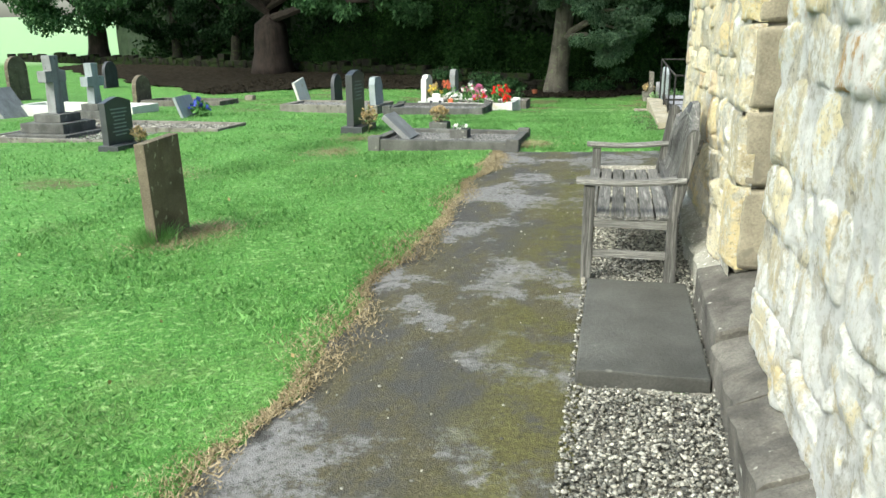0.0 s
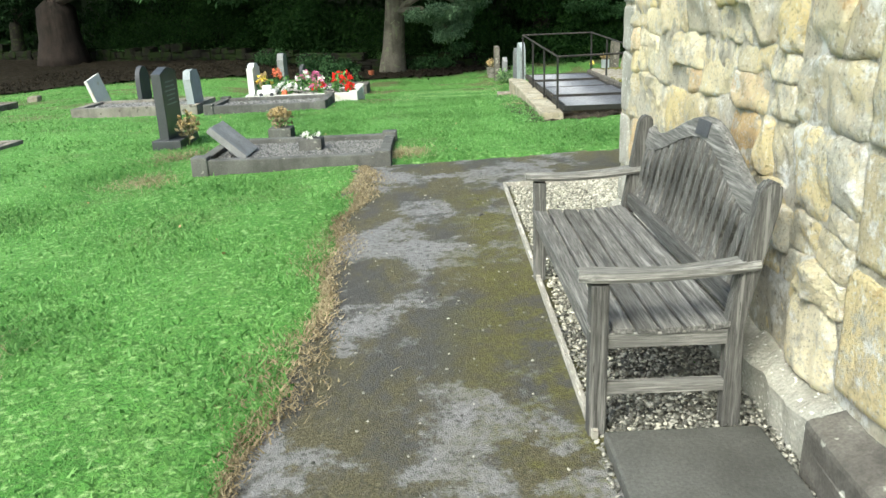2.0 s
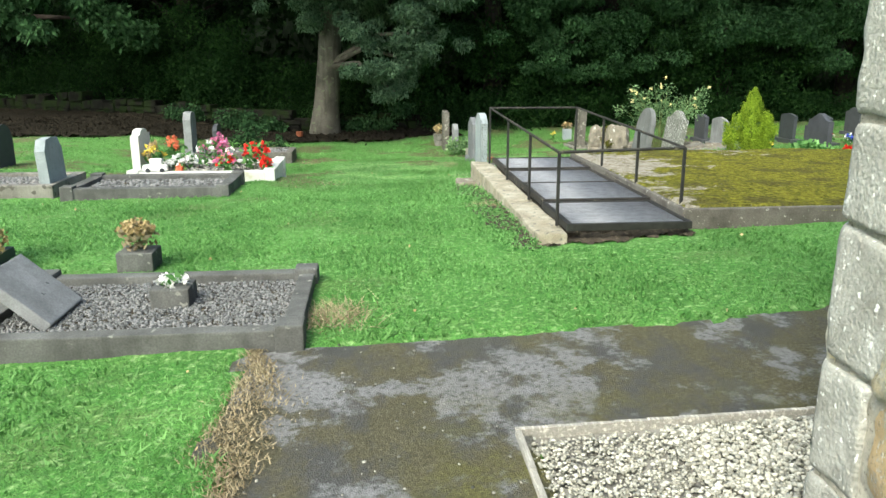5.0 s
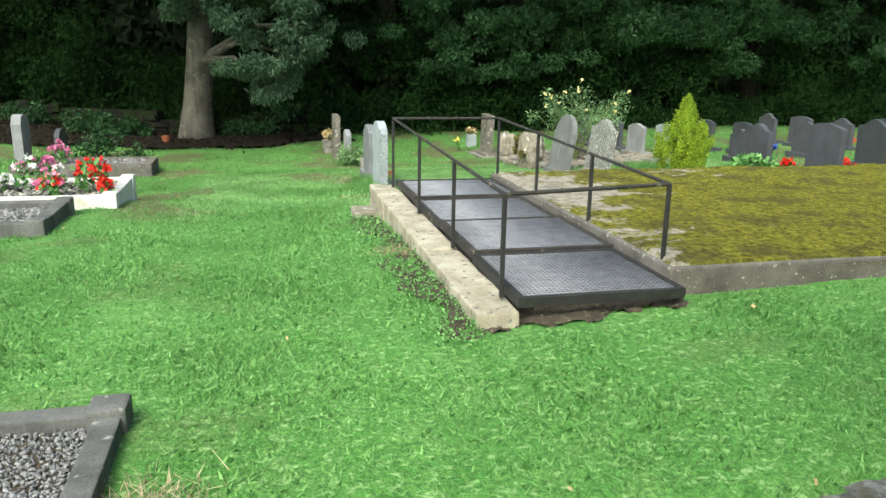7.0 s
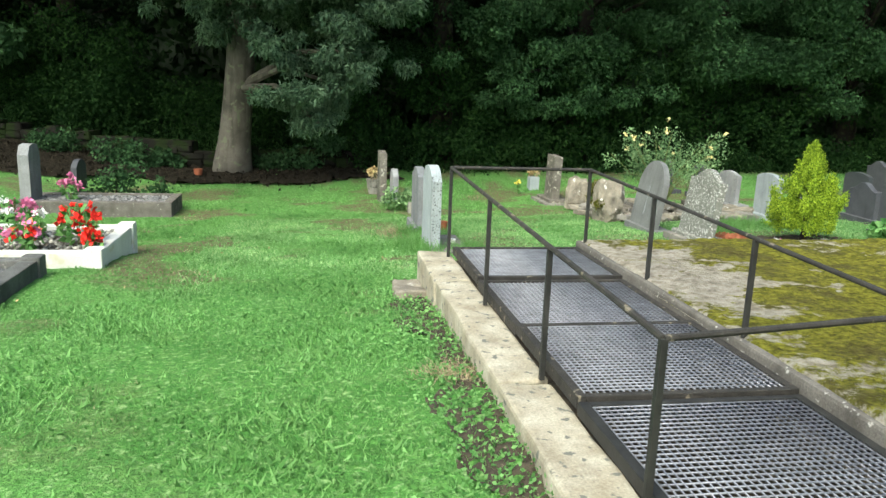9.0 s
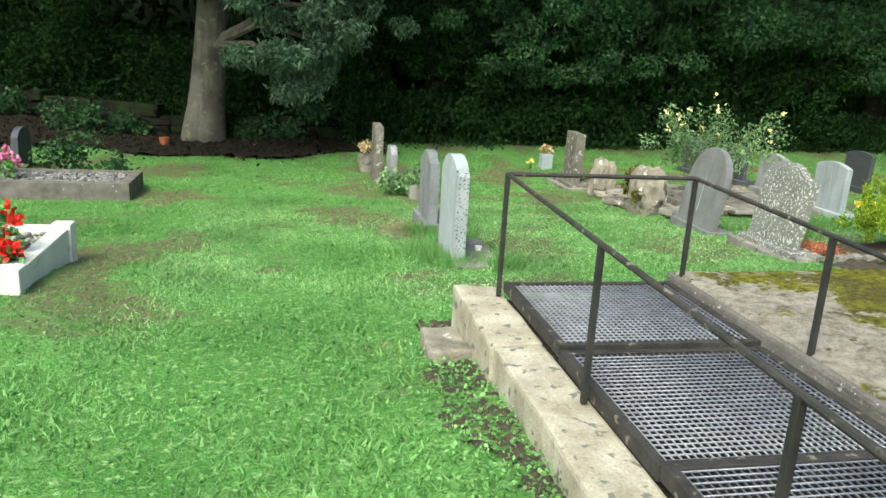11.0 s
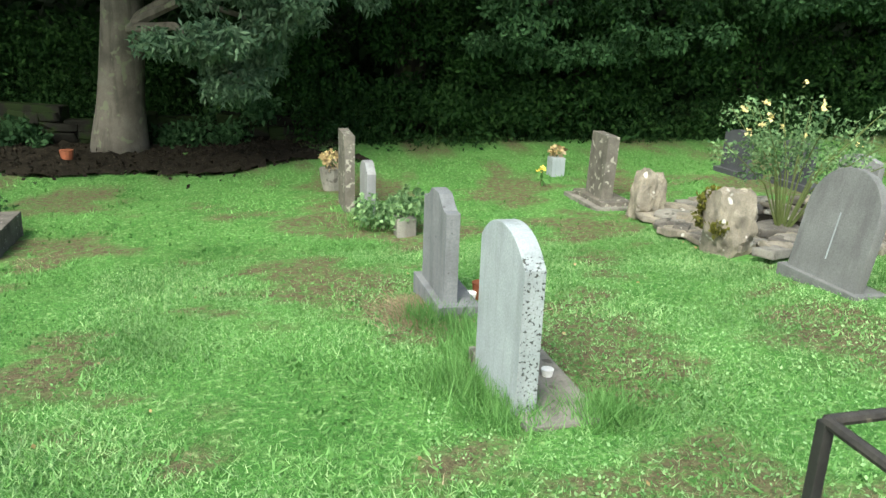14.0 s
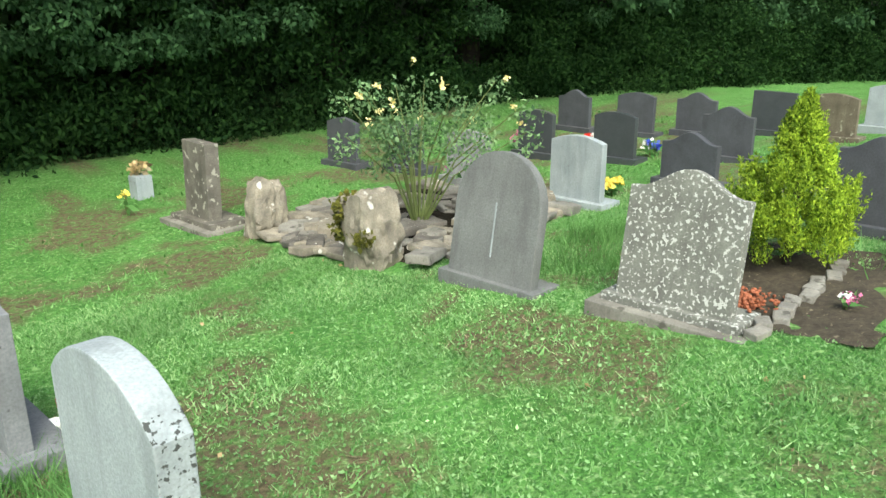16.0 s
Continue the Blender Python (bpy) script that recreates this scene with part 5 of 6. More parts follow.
ra = rock(4.16, 22.12, 0.3, 0.33, 0.58, M["rock"], "rough upright boulder at the rockery's corner", 17.0)
rb = rock(4.08, 20.46, 0.36, 0.42, 0.66, M["rock"], "upright boulder draped with olive moss", 23.0)
moss_on(rb, 0.42, 0.36, 0.66, 1)
for i in range(110):
    x, y = 4.2 + 2.2 * random.random(), 20.25 + 2.1 * random.random()
    if i < 26:
        x, y = [(4.05 + random.uniform(0, 0.2), 20.5 + 1.5 * i / 26), (4.2 + 2.0 * i / 26, 20.15 + random.uniform(-0.1, 0.15))][i % 2]
    w, d, h = random.uniform(0.16, 0.46), random.uniform(0.12, 0.3), random.uniform(0.03, 0.1)
    s = link("slate_piece", box(-w / 2, w / 2, -d / 2, d / 2, 0, h, 0.015, 2, 0.02, i * 2.1), (M["rock"], M["kerb_grey"], M["concrete"], M["rock"])[i % 4])
    s.matrix_world = pose(x, y, gz(x, y) + random.uniform(-0.02, 0.06), random.uniform(-9, 9), random.uniform(-9, 9), random.uniform(0, 180))
    tagged(s, "flat broken stone laid in the rockery", "stone", "rockery stones")
bm = bmesh.new()
bmesh.ops.create_grid(bm, x_segments=20, y_segments=20, size=1.1)
for v in bm.verts:
    v.co = Vector((5.25 + v.co.x, 21.25 + v.co.y * 0.95, gz(5.25 + v.co.x, 21.25 + v.co.y) + 0.03 + 0.05 * noise.noise(v.co * 3) - 0.1 * (max(abs(v.co.x), abs(v.co.y)) > 1.05)))
tagged(link("rockery_soil", bm, M["litter"]), "mounded earth and dead leaves in the rockery", "soil", "", "structure")

# small pots and leftovers
p = vase("white_flower_pot", 4.12, 24.6, gz(4.1, 24.6), 0.2, 0.26, M["pale"], "white square flower pot")
flowers("dried_bouquet", 4.12, 24.6, gz(4.1, 24.6) + 0.24, 0.1, "tan", "dry tan stalks in a white pot", 8, 30, 0.05, 0.16, "straw")
vase("stone_urn", 0.9, 24.4, gz(0.9, 24.4), 0.34, 0.28, M["kerb_grey"], "round stone urn on the grass", False)
flowers("dried_bouquet", 0.9, 24.4, gz(0.9, 24.4) + 0.26, 0.15, ["tan", "tan", "cream"], "fading yellow flowers in the urn", 16, 40, 0.05, 0.2, "straw")
vase("stone_flower_block", 1.35, 22.0, gz(1.35, 22.0), 0.2, 0.2, M["kerb_grey"], "small pale stone vase block among weeds")
vase("grave_pot", 1.3, 19.55, gz(1.3, 19.5) + 0.05, 0.1, 0.07, M["white"], "small white pot by the grey headstone", False)
vase("grave_pot", 1.28, 18.05, gz(1.28, 18.05) + 0.07, 0.07, 0.04, M["white"], "small white flower holder on the foundation slab", False)
vase("terracotta_pot", 1.45, 19.75, gz(1.45, 19.7), 0.14, 0.13, M["terracotta"], "orange terracotta pot in the grass", False)
for fx, fy, pt, lb in ((7.05, 17.6, "red", "red flowers beside the slate headstone"), (9.0, 22.9, "pink", "pink flowers at a dark headstone"), (9.35, 21.9, ["red", "white"], "red and white flowers at a dark headstone"), (9.2, 20.9, ["blue", "white"], "blue and white flowers at a dark headstone"), (11.5, 21.4, "orange", "coral flowers at the back row"), (7.0, 20.1, "yellow", "yellow flowers by the pale headstone"), (6.95, 22.3, "pink", "pink flowers behind the rose"), (7.2, 16.6, "red", "red flowers beyond the mossy slab")):
    flowers("grave_flowers", fx, fy, gz(fx, fy), 0.1, pt, lb, 9, 40, 0.05, 0.2)
flowers("grave_flowers", 4.75, 17.2, gz(4.75, 17.2), 0.05, ["pink", "white"], "faded pink blooms on the bare soil", 5, 16, 0.03, 0.12)
flowers("grave_flowers", 3.62, 23.9, gz(3.62, 23.9), 0.02, "yellow", "single yellow flower in the grass", 1, 8, 0.06, 0.25)
mulch = pebbles("bark_mulch", 500, lambda n: (rng.normal(4.52, 0.09, n), rng.normal(17.75, 0.1, n), ground_z(np.full(n, 4.5), np.full(n, 17.4)) + rng.uniform(0.02, 0.07, n)), 0.014, M["terracotta"], "orange-brown dead foliage on the grave", "dead foliage")

vase("red_pot", -2.72, 26.8, gz(-2.72, 26.8) + 0.03, 0.2, 0.16, M["terracotta"], "dull red plastic pot among dead leaves", False)

# ---- plants ----


def conifer():
    x, y = 5.45, 17.78
    e = thing("golden_conifer", x, y, gz(x, y), "dense golden-green dwarf conifer on a short trunk", "conifer")
    part("trunk", tube([(0, 0, -0.05), (0.01, 0, 0.3), (0, 0, 0.6)], [0.035, 0.03, 0.02], 8), M["bark_brown"], e)
    cs, rs = [], []
    for i in range(240):
        u = rng.uniform(0, 1)
        z = 0.14 + 0.9 * u
        R = 0.39 * min(1.0, 0.84 + 1.0 * u) if u < 0.45 else 0.39 - 0.255 * min(1, (u - 0.45) / 0.22) if u < 0.67 else 0.135 * (1 - ((u - 0.67) / 0.33) ** 1.6) + 0.012
        a = rng.uniform(0, 6.28)
        q = rng.uniform() ** 0.45
        b = rng.uniform(0.035, 0.075)
        # each spray is a short upright flame of small scale leaves
        for t in range(4):
            cs.append((math.cos(a) * R * q * (1 + 0.04 * t), math.sin(a) * R * q * (1 + 0.04 * t), z + 0.045 * t)), rs.append(b * (1 - 0.22 * t))
    p = clumps(52000, cs, rs, 1.2)
    v, f = leaf_arrays(p, 0.026, -0.9, 0.4)
    cloud("crown", v, f, M["leaf_gold"], e)


conifer()


def rose():
    x, y = 5.1, 21.0
    e = thing("rose_bush", x, y, gz(x, y), "leggy rose bush with cream-yellow blooms in the rockery", "rose bush")
    tips = []
    for i in range(20):
        a, r = i * 2.4 + rng.uniform(-0.4, 0.4), 0.2 + 0.8 * rng.uniform() ** 0.7
        t = np.array([math.cos(a) * r * 0.95, math.sin(a) * r * 1.05, rng.uniform(0.8, 1.3) + 0.22 * (1 - r)])
        tips.append(t)
        mid = t * np.array([0.35, 0.35, 0.55])
        part("stem", tube([(0.03 * math.cos(a), 0.03 * math.sin(a), 0), tuple(mid), tuple(t)], [0.012, 0.008, 0.004], 5), M["stem"], e)
    cs = [tuple(t + np.array([0, 0, -0.08])) for t in tips] + [tuple(t * np.array([0.6, 0.6, 0.72])) for t in tips]
    p = clumps(3000, cs, [0.17] * len(cs), 0.9)
    v, f = leaf_arrays(p, 0.05, 0.2, 0.55)
    cloud("foliage", v, f, M["leaf_rose"], e)
    for k in range(13):
        t = tips[k % 16] + rng.normal(0, 0.06, 3) + np.array([0, 0, 0.03])
        v, f = leaf_arrays(t + rng.normal(0, 0.012, (14, 3)), 0.036, -0.3, 0.9)
        cloud("bloom", v, f, M["cream"], e, "cream-yellow rose")


rose()


def bush(name, x, y, r, h, n, leaf, label, size=0.06):
    e = thing(name, x, y, gz(x, y), label, "shrub")
    c = [(rng.uniform(-r, r) * 0.7, rng.uniform(-r, r) * 0.7, rng.uniform(0.2, 0.85) * h) for _ in range(9)]
    v, f = leaf_arrays(clumps(n, c, [r * 0.45] * 9, 0.9), size, 0.1, 0.6)
    v[:, 2] = np.maximum(v[:, 2], 0.0)
    cloud("foliage", v, f, M[leaf], e)
    part("stem", tube([(0, 0, -0.02), (0.02, 0, h * 0.6)], [0.02, 0.008], 6), M["bark_brown"], e)


bush("shrub", 1.3, 22.1, 0.42, 0.42, 800, "leaf_rose", "low leafy shrub between headstones", 0.07)
bush("shrub", -3.6, 23.4, 0.5, 0.75, 700, "leaf", "straggly grey-green shrub on the dark grave", 0.08)
bush("shrub", -2.9, 23.4, 0.3, 0.5, 300, "leaf", "straggly shrub beside the dark grave", 0.08)
bush("shrub", 6.1, 17.0, 0.3, 0.3, 900, "leaf_weed", "tuft of long weeds beside the conifer", 0.1)
bush("shrub", 6.0, 19.0, 0.25, 0.16, 500, "leaf_gold", "low lime-green plant by the pale headstone", 0.05)


for bx, by, br, bh in ((-0.6, 28.1, 0.6, 0.5), (0.4, 28.2, 0.7, 0.7), (1.3, 28.1, 0.6, 0.55), (-1.3, 27.9, 0.4, 0.35), (-4.6, 28.1, 0.6, 0.5), (-6.2, 28.6, 0.6, 0.45), (-3.6, 28.1, 0.4, 0.4)):
    bush("ivy_clump", bx, by, br, bh, 900, "leaf", "dark ivy sprawling over the foot of the wall", 0.1)


def tree(x, y, trunk_r, trunk_h, bark, crown, n, size, leaf, label, lean=(0, 0), limbs=7, name="tree", narrow=0.5):
    z = gz(x, y)
    e = thing(name, x, y, z, label, "tree", "trees at the churchyard's edge")
    pts, rad = [], []
    for u in np.linspace(0, 1, 9):
        pts.append((lean[0] * u + 0.05 * math.sin(u * 5), lean[1] * u, -0.2 + trunk_h * u))
        rad.append(trunk_r * (1.0 - 0.4 * u + 0.35 * math.exp(-u * 16)))
    bm = tube(pts, rad, 18)
    bmesh.ops.subdivide_edges(bm, edges=list(bm.edges), cuts=1, use_grid_fill=True)
    for v in bm.verts:
        v.co += Vector((v.co.x - 0, v.co.y, 0)).normalized() * 0.12 * trunk_r * noise.noise(Vector((v.co.x * 4, v.co.y * 4, v.co.z * 0.7 + x)))
    part("trunk", bm, bark, e, "", True)
    cs, rs = crown
    for k in range(min(limbs, len(cs))):
        c = cs[k * max(1, len(cs) // limbs)]
        u = min(0.95, max(0.25, c[2] / trunk_h * 0.6))
        a = (lean[0] * u, lean[1] * u, trunk_h * u)
        m = ((a[0] + c[0]) / 2, (a[1] + c[1]) / 2, (a[2] + c[2]) / 2 + 0.4)
        part("limb", tube([a, m, c], [trunk_r * 0.28, trunk_r * 0.16, 0.03], 7), bark, e)
    cs, rs = np.array(cs), np.array(rs)
    low = cs[:, 2] < 5.2
    v, f = leaf_arrays(clumps(int(n * 0.72), cs[low], rs[low], 0.6), size, 0.6, narrow)
    v2, f2 = leaf_arrays(clumps(int(n * 0.28), cs[~low], rs[~low], 0.55), size * 2.4, 0.6, narrow + 0.2)
    cloud("crown", np.concatenate([v, v2]), np.concatenate([f, f2 + len(v)]), M[leaf], e)
    return e


def crown(spec, seed=0):
    """Clump centres in a dome: (count, reach x, reach y, low, high, size)."""
    n, rx, ry, lo, hi, s = spec
    cs, rs = [], []
    for i in range(n):
        a, r = rng.uniform(0, 6.28), math.sqrt(rng.uniform(0.05, 1))
        u = rng.uniform(0, 1)
        k = math.sin(math.pi * (0.22 + 0.7 * u)) ** 0.7
        cs.append((math.cos(a) * r * rx * k, math.sin(a) * r * ry * k, lo + (hi - lo) * u)), rs.append(s * rng.uniform(0.6, 1.3))
    return cs, rs




def shade_boughs(cs, rs, n, wide, lo, hi, reach):
    """High outer boughs out of view, added over the lawn to shade it."""
    for _ in range(n):
        cs.append((rng.uniform(-wide, wide), -rng.uniform(2.5, reach), rng.uniform(lo, hi))), rs.append(rng.uniform(0.7, 1.1))


cs, rs = crown((60, 4.2, 4.2, 3.6, 10, 1.0))
for _ in range(56):
    u = rng.uniform()
    cs.append((0.8 + 1.7 * u + rng.normal(0, 0.15), -1.9 + rng.normal(0, 0.4), rng.uniform(1.15 + 0.8 * abs(u - 0.5), 4.6))), rs.append(rng.uniform(0.26, 0.42))
for _ in range(26):
    u = rng.uniform()
    cs.append((2.2 + 1.7 * u, -2.1 + rng.normal(0, 0.4), rng.uniform(1.9 + 0.6 * u, 4.6))), rs.append(rng.uniform(0.25, 0.42))
for _ in range(22):
    cs.append((rng.uniform(-1.5, 0.5), -1.0 + rng.normal(0, 0.3), rng.uniform(2.9, 4.6))), rs.append(rng.uniform(0.25, 0.42))
shade_boughs(cs, rs, 16, 4.0, 5.8, 8.5, 6.5)
tree(-2.1, 27.6, 0.36, 7.5, M["bark_grey"], (cs, rs), 110000, 0.125, "leaf_grey", "grey-barked tree with drooping silvery leaves", (0.5, 0.2), 7, "tree", 0.32)
cs, rs = crown((50, 6, 4, 3.6, 14, 1.2))
for _ in range(22):
    cs.append((2.5 + 5.5 * rng.uniform(), -4.2 + rng.normal(0, 0.8), 2.3 + rng.uniform(0, 3.0))), rs.append(rng.uniform(0.4, 0.8))
shade_boughs(cs, rs, 20, 6.0, 6.5, 10, 11)
tree(-15.5, 33.8, 0.78, 9.5, M["bark_brown"], (cs, rs), 30000, 0.2, "leaf", "huge old tree with a thick red-brown trunk", (0, 0))
tree(-31.5, 43.4, 0.6, 9.0, M["bark_brown"], crown((50, 5, 4, 2.2, 12, 1.2)), 12000, 0.28, "leaf", "dark-trunked tree beside the field gate")
for x, y, lo in ((2.8, 28.6, 2.6), (6.2, 28.2, 2.3), (9.6, 28.0, 2.1), (13.4, 27.9, 2.1), (17.5, 27.0, 2.0), (21.5, 25.8, 1.9), (25.5, 22.5, 1.7), (27.5, 18.0, 1.7), (29.0, 12.5, 1.7), (-6.8, 32.4, 1.6), (-10.8, 35.0, 1.6), (0.6, 30.5, 3.0), (-21.0, 41.0, 1.4), (-26.5, 44.0, 1.4)):
    cs, rs = crown((46, 3.6, 3.2, lo, 9.0, 0.72))
    if x > 1:
        out = Vector((0 if x < 20 else -1, -1 if x < 26 else 0)).normalized()
        for _ in range(30):
            u = rng.uniform(-2.6, 2.6)
            d = 1.7 + rng.normal(0, 0.3)
            cs.append((out.x * d - out.y * u, out.y * d + out.x * u, rng.uniform(1.5, 4.8))), rs.append(rng.uniform(0.25, 0.55))
    near = 1 < x < 16
    if near or -12 < x < 0:
        shade_boughs(cs, rs, 12, 2.4, 6.0, 8.5, 6.5)
    # Trees on the left take the leaf copy with shade in its colour.
    tree(x, y, 0.3, 6.5, M["bark_shade"], (cs, rs), 42000 if near else 16000, 0.105 if near else 0.18, "leaf" if x > 1 else "leaf_shade", "leafy broadleaved tree with hanging branches at the wood's edge")


def woodland():
    """Dense dark evergreens behind the edge trees, down to the ground."""
    cs, rs = [], []
    line = [(-34, 50), (-16, 41), (-6, 34.5), (2, 30.2), (8, 29.4), (16, 29), (23, 26.5), (28, 21.5), (31, 12), (31, 0)]
    for (x0, y0), (x1, y1) in zip(line, line[1:]):
        L = math.hypot(x1 - x0, y1 - y0)
        nx, ny = -(y1 - y0) / L, (x1 - x0) / L
        for _ in range(int(L * 16)):
            # Clumps climb out of view, added height to block sky light.
            u, d, h = rng.uniform(), rng.uniform(0, 7), 0.2 + 17.0 * rng.uniform() ** 1.6
            cs.append((x0 + (x1 - x0) * u + nx * d, y0 + (y1 - y0) * u + ny * d, h)), rs.append(rng.uniform(0.8, 1.5))
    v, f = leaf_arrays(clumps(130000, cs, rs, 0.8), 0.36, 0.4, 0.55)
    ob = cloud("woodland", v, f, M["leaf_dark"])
    tagged(ob, "dense dark wood of evergreens behind the wall", "woodland", "", "stuff")
    # Added sheet behind the leaves: shade in its colour, tall to block sky.
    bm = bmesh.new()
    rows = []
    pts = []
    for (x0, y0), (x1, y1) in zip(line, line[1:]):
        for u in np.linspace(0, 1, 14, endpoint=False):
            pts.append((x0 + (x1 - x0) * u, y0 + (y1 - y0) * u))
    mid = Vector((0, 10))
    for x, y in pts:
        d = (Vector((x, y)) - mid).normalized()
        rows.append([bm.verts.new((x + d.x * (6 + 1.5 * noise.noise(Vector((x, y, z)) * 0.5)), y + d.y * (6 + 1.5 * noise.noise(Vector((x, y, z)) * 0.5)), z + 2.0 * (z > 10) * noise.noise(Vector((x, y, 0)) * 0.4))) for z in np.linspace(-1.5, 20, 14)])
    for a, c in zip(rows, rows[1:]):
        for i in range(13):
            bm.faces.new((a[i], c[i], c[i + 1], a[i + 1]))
    tagged(link("wood_backdrop", bm, M["backdrop"]), "added dark sheet coloured as the wood's deep shade", "woodland", "", "structure")
    cs, rs = [], []
    for _ in range(150):
        x = rng.uniform(0.9, 17)
        cs.append((x, 27.55 - 0.15 * (min(x, 8) - 3) - 0.04 * max(0, x - 8) + rng.normal(0, 0.15), rng.uniform(-0.3, 0.6))), rs.append(rng.uniform(0.35, 0.55))
    for _ in range(110):
        x = rng.uniform(-15, -4.5)
        cs.append((x, 28.9 + 0.62 * max(0, -x - 4) + rng.normal(0, 0.3), rng.uniform(0.5, 3.0))), rs.append(rng.uniform(0.5, 0.8))
    for _ in range(340):
        x = rng.uniform(-9, 17)
        cs.append((x, (29.9 if x < 0.8 else 27.55 - 0.15 * (min(x, 8) - 3) - 0.04 * max(0, x - 8)) + rng.normal(0, 0.3) + 0.5 * max(0, -x - 4), rng.uniform(-0.4, 2.8) * (0.5 if x < 0.8 else 1))), rs.append(rng.uniform(0.35, 0.7))
    for _ in range(200):
        u = rng.uniform()
        a, c = [((13, 26.9), (23.5, 23.9)), ((23.5, 23.9), (26.8, 18)), ((26.8, 18), (28.5, 10))][int(rng.integers(0, 3))]
        cs.append((a[0] + (c[0] - a[0]) * u, a[1] + (c[1] - a[1]) * u + rng.normal(0, 0.3), rng.uniform(0, 3.2))), rs.append(rng.uniform(0.5, 0.9))
    bend = [(14.5, 26.3), (18, 25.0), (21.5, 23.6), (25, 21.0), (26.5, 17.5)]
    for _ in range(170):
        q = int(rng.integers(0, 4))
        u = rng.uniform()
        cs.append((bend[q][0] + (bend[q + 1][0] - bend[q][0]) * u, bend[q][1] + (bend[q + 1][1] - bend[q][1]) * u + rng.normal(0, 0.2), rng.uniform(-0.1, 1.7))), rs.append(rng.uniform(0.4, 0.7))
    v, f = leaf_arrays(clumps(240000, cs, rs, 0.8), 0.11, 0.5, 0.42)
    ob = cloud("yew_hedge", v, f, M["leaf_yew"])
    tagged(ob, "overgrown dark yew hedge behind the wall", "hedge", "", "stuff")


woodland()

# dry-stone wall below the wood
dry = new("boundary_wall")
tagged(dry, "low mossy dry-stone boundary wall below the trees", "wall", "", "structure")
line = [(1.8, 28.2), (-3, 28.4), (-9, 31), (-16, 36), (-40, 46)]
VAR = []
for s in range(8):
    bm = bmesh.new()
    add_box(bm, -0.5, 0.5, -0.5, 0.5, -0.5, 0.5, 0.12)
    for v in bm.verts:
        v.co += noise.noise_vector(v.co * 2 + Vector((s * 5, 0, 0))) * 0.12
    me = bpy.data.meshes.new("stone")
    bm.to_mesh(me)
    bm.free()
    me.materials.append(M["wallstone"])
    VAR.append(me)
core = bmesh.new()
for (x0, y0), (x1, y1) in zip(line, line[1:]):
    L, ang = math.hypot(x1 - x0, y1 - y0), math.degrees(math.atan2(y1 - y0, x1 - x0))
    b2 = box(0, L, -0.14, 0.14, -0.6, 0.36, 0.02)
    b2.transform(pose(x0, y0, gz((x0 + x1) / 2, (y0 + y1) / 2), 0, 0, ang))
    tmp = bpy.data.meshes.new("core")
    b2.to_mesh(tmp)
    core.from_mesh(tmp)
    b2.free()
    big = 1.0 if x0 > -8 else 1.5
    d = 0.0
    while d < L:
        w = random.uniform(0.22, 0.5) * big
        px, py = x0 + (x1 - x0) * (d + w / 2) / L, y0 + (y1 - y0) * (d + w / 2) / L
        z = gz(px, py) - 0.1
        top = z + random.uniform(0.38, 0.5)
        while z < top:
            h = random.uniform(0.12, 0.24) * (1 if big == 1 else 1.5)
            s = new("stone", random.choice(VAR))
            s.matrix_world = pose(px + random.uniform(-0.02, 0.02), py + random.uniform(-0.03, 0.03), z + h / 2, random.uniform(-5, 5), random.uniform(-5, 5), ang + random.uniform(-4, 4)) @ Matrix.Diagonal((w * 0.97, 0.42, h * 0.97, 1))
            s.parent = dry
            z += h
        d += w
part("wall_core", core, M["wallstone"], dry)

# ---- grass ----


def blades(name, n, where, height, material, label, lean=0.5, width=0.006):
    x, y = where(n)
    n = len(x)
    z = ground_z(x, y) - 0.012
    a = rng.uniform(0, 6.28, n)
    h = height * rng.uniform(0.5, 1.3, n)
    tx, ty = rng.normal(0, lean, n) * h, rng.normal(0, lean, n) * h
    w = width * rng.uniform(0.7, 1.4, n)
    v = np.empty((n, 3, 3))
    v[:, 0] = np.stack([x - np.cos(a) * w, y - np.sin(a) * w, z], -1)
    v[:, 1] = np.stack([x + np.cos(a) * w, y + np.sin(a) * w, z], -1)
    v[:, 2] = np.stack([x + tx, y + ty, z + h], -1)
    ob = cloud(name, v.reshape(-1, 3), np.arange(n * 3).reshape(n, 3), material)
    return tagged(ob, label, "grass", "", "stuff")


BLOCKED = [(-3.2, -1.05, 9.65, 11.1), (-7.1, -2.5, 15.6, 16.95), (-4.7, -2.1, 17.0, 18.6), (-4.9, -2.35, 21.9, 23.1), (0.45, 2.0, 11.45, 16.0), (1.9, 8.6, 11.85, 15.8), (3.95, 6.5, 20.1, 22.4), (4.25, 5.6, 16.95, 18.2), (-9.4, -6.2, 11.7, 12.8)]


def on_lawn(x, y):
    k = ~path_mask(x, y) & ~((x > PATH_L) & (y < 8.65) & (x < 9.2))
    for a, b, c, d in BLOCKED:
        k &= ~((x > a) & (x < b) & (y > c) & (y < d))
    return k


def lawn_near(n):
    y = rng.uniform(1.2, 22, n)
    x = rng.uniform(-4.6, 5.2, n)
    k = on_lawn(x, y) & (rng.uniform(0, 1, n) > 0.9 * bare_at(x, y))
    return x[k], y[k]


def lawn_far(n):
    x, y = rng.uniform(-12, 13, n), rng.uniform(4, 26, n)
    k = on_lawn(x, y) & (rng.uniform(0, 1, n) > 0.9 * bare_at(x, y))
    return x[k], y[k]


blades("lawn_grass", 420000, lawn_near, 0.034, M["blade"], "short mown green grass", 0.7, 0.005)
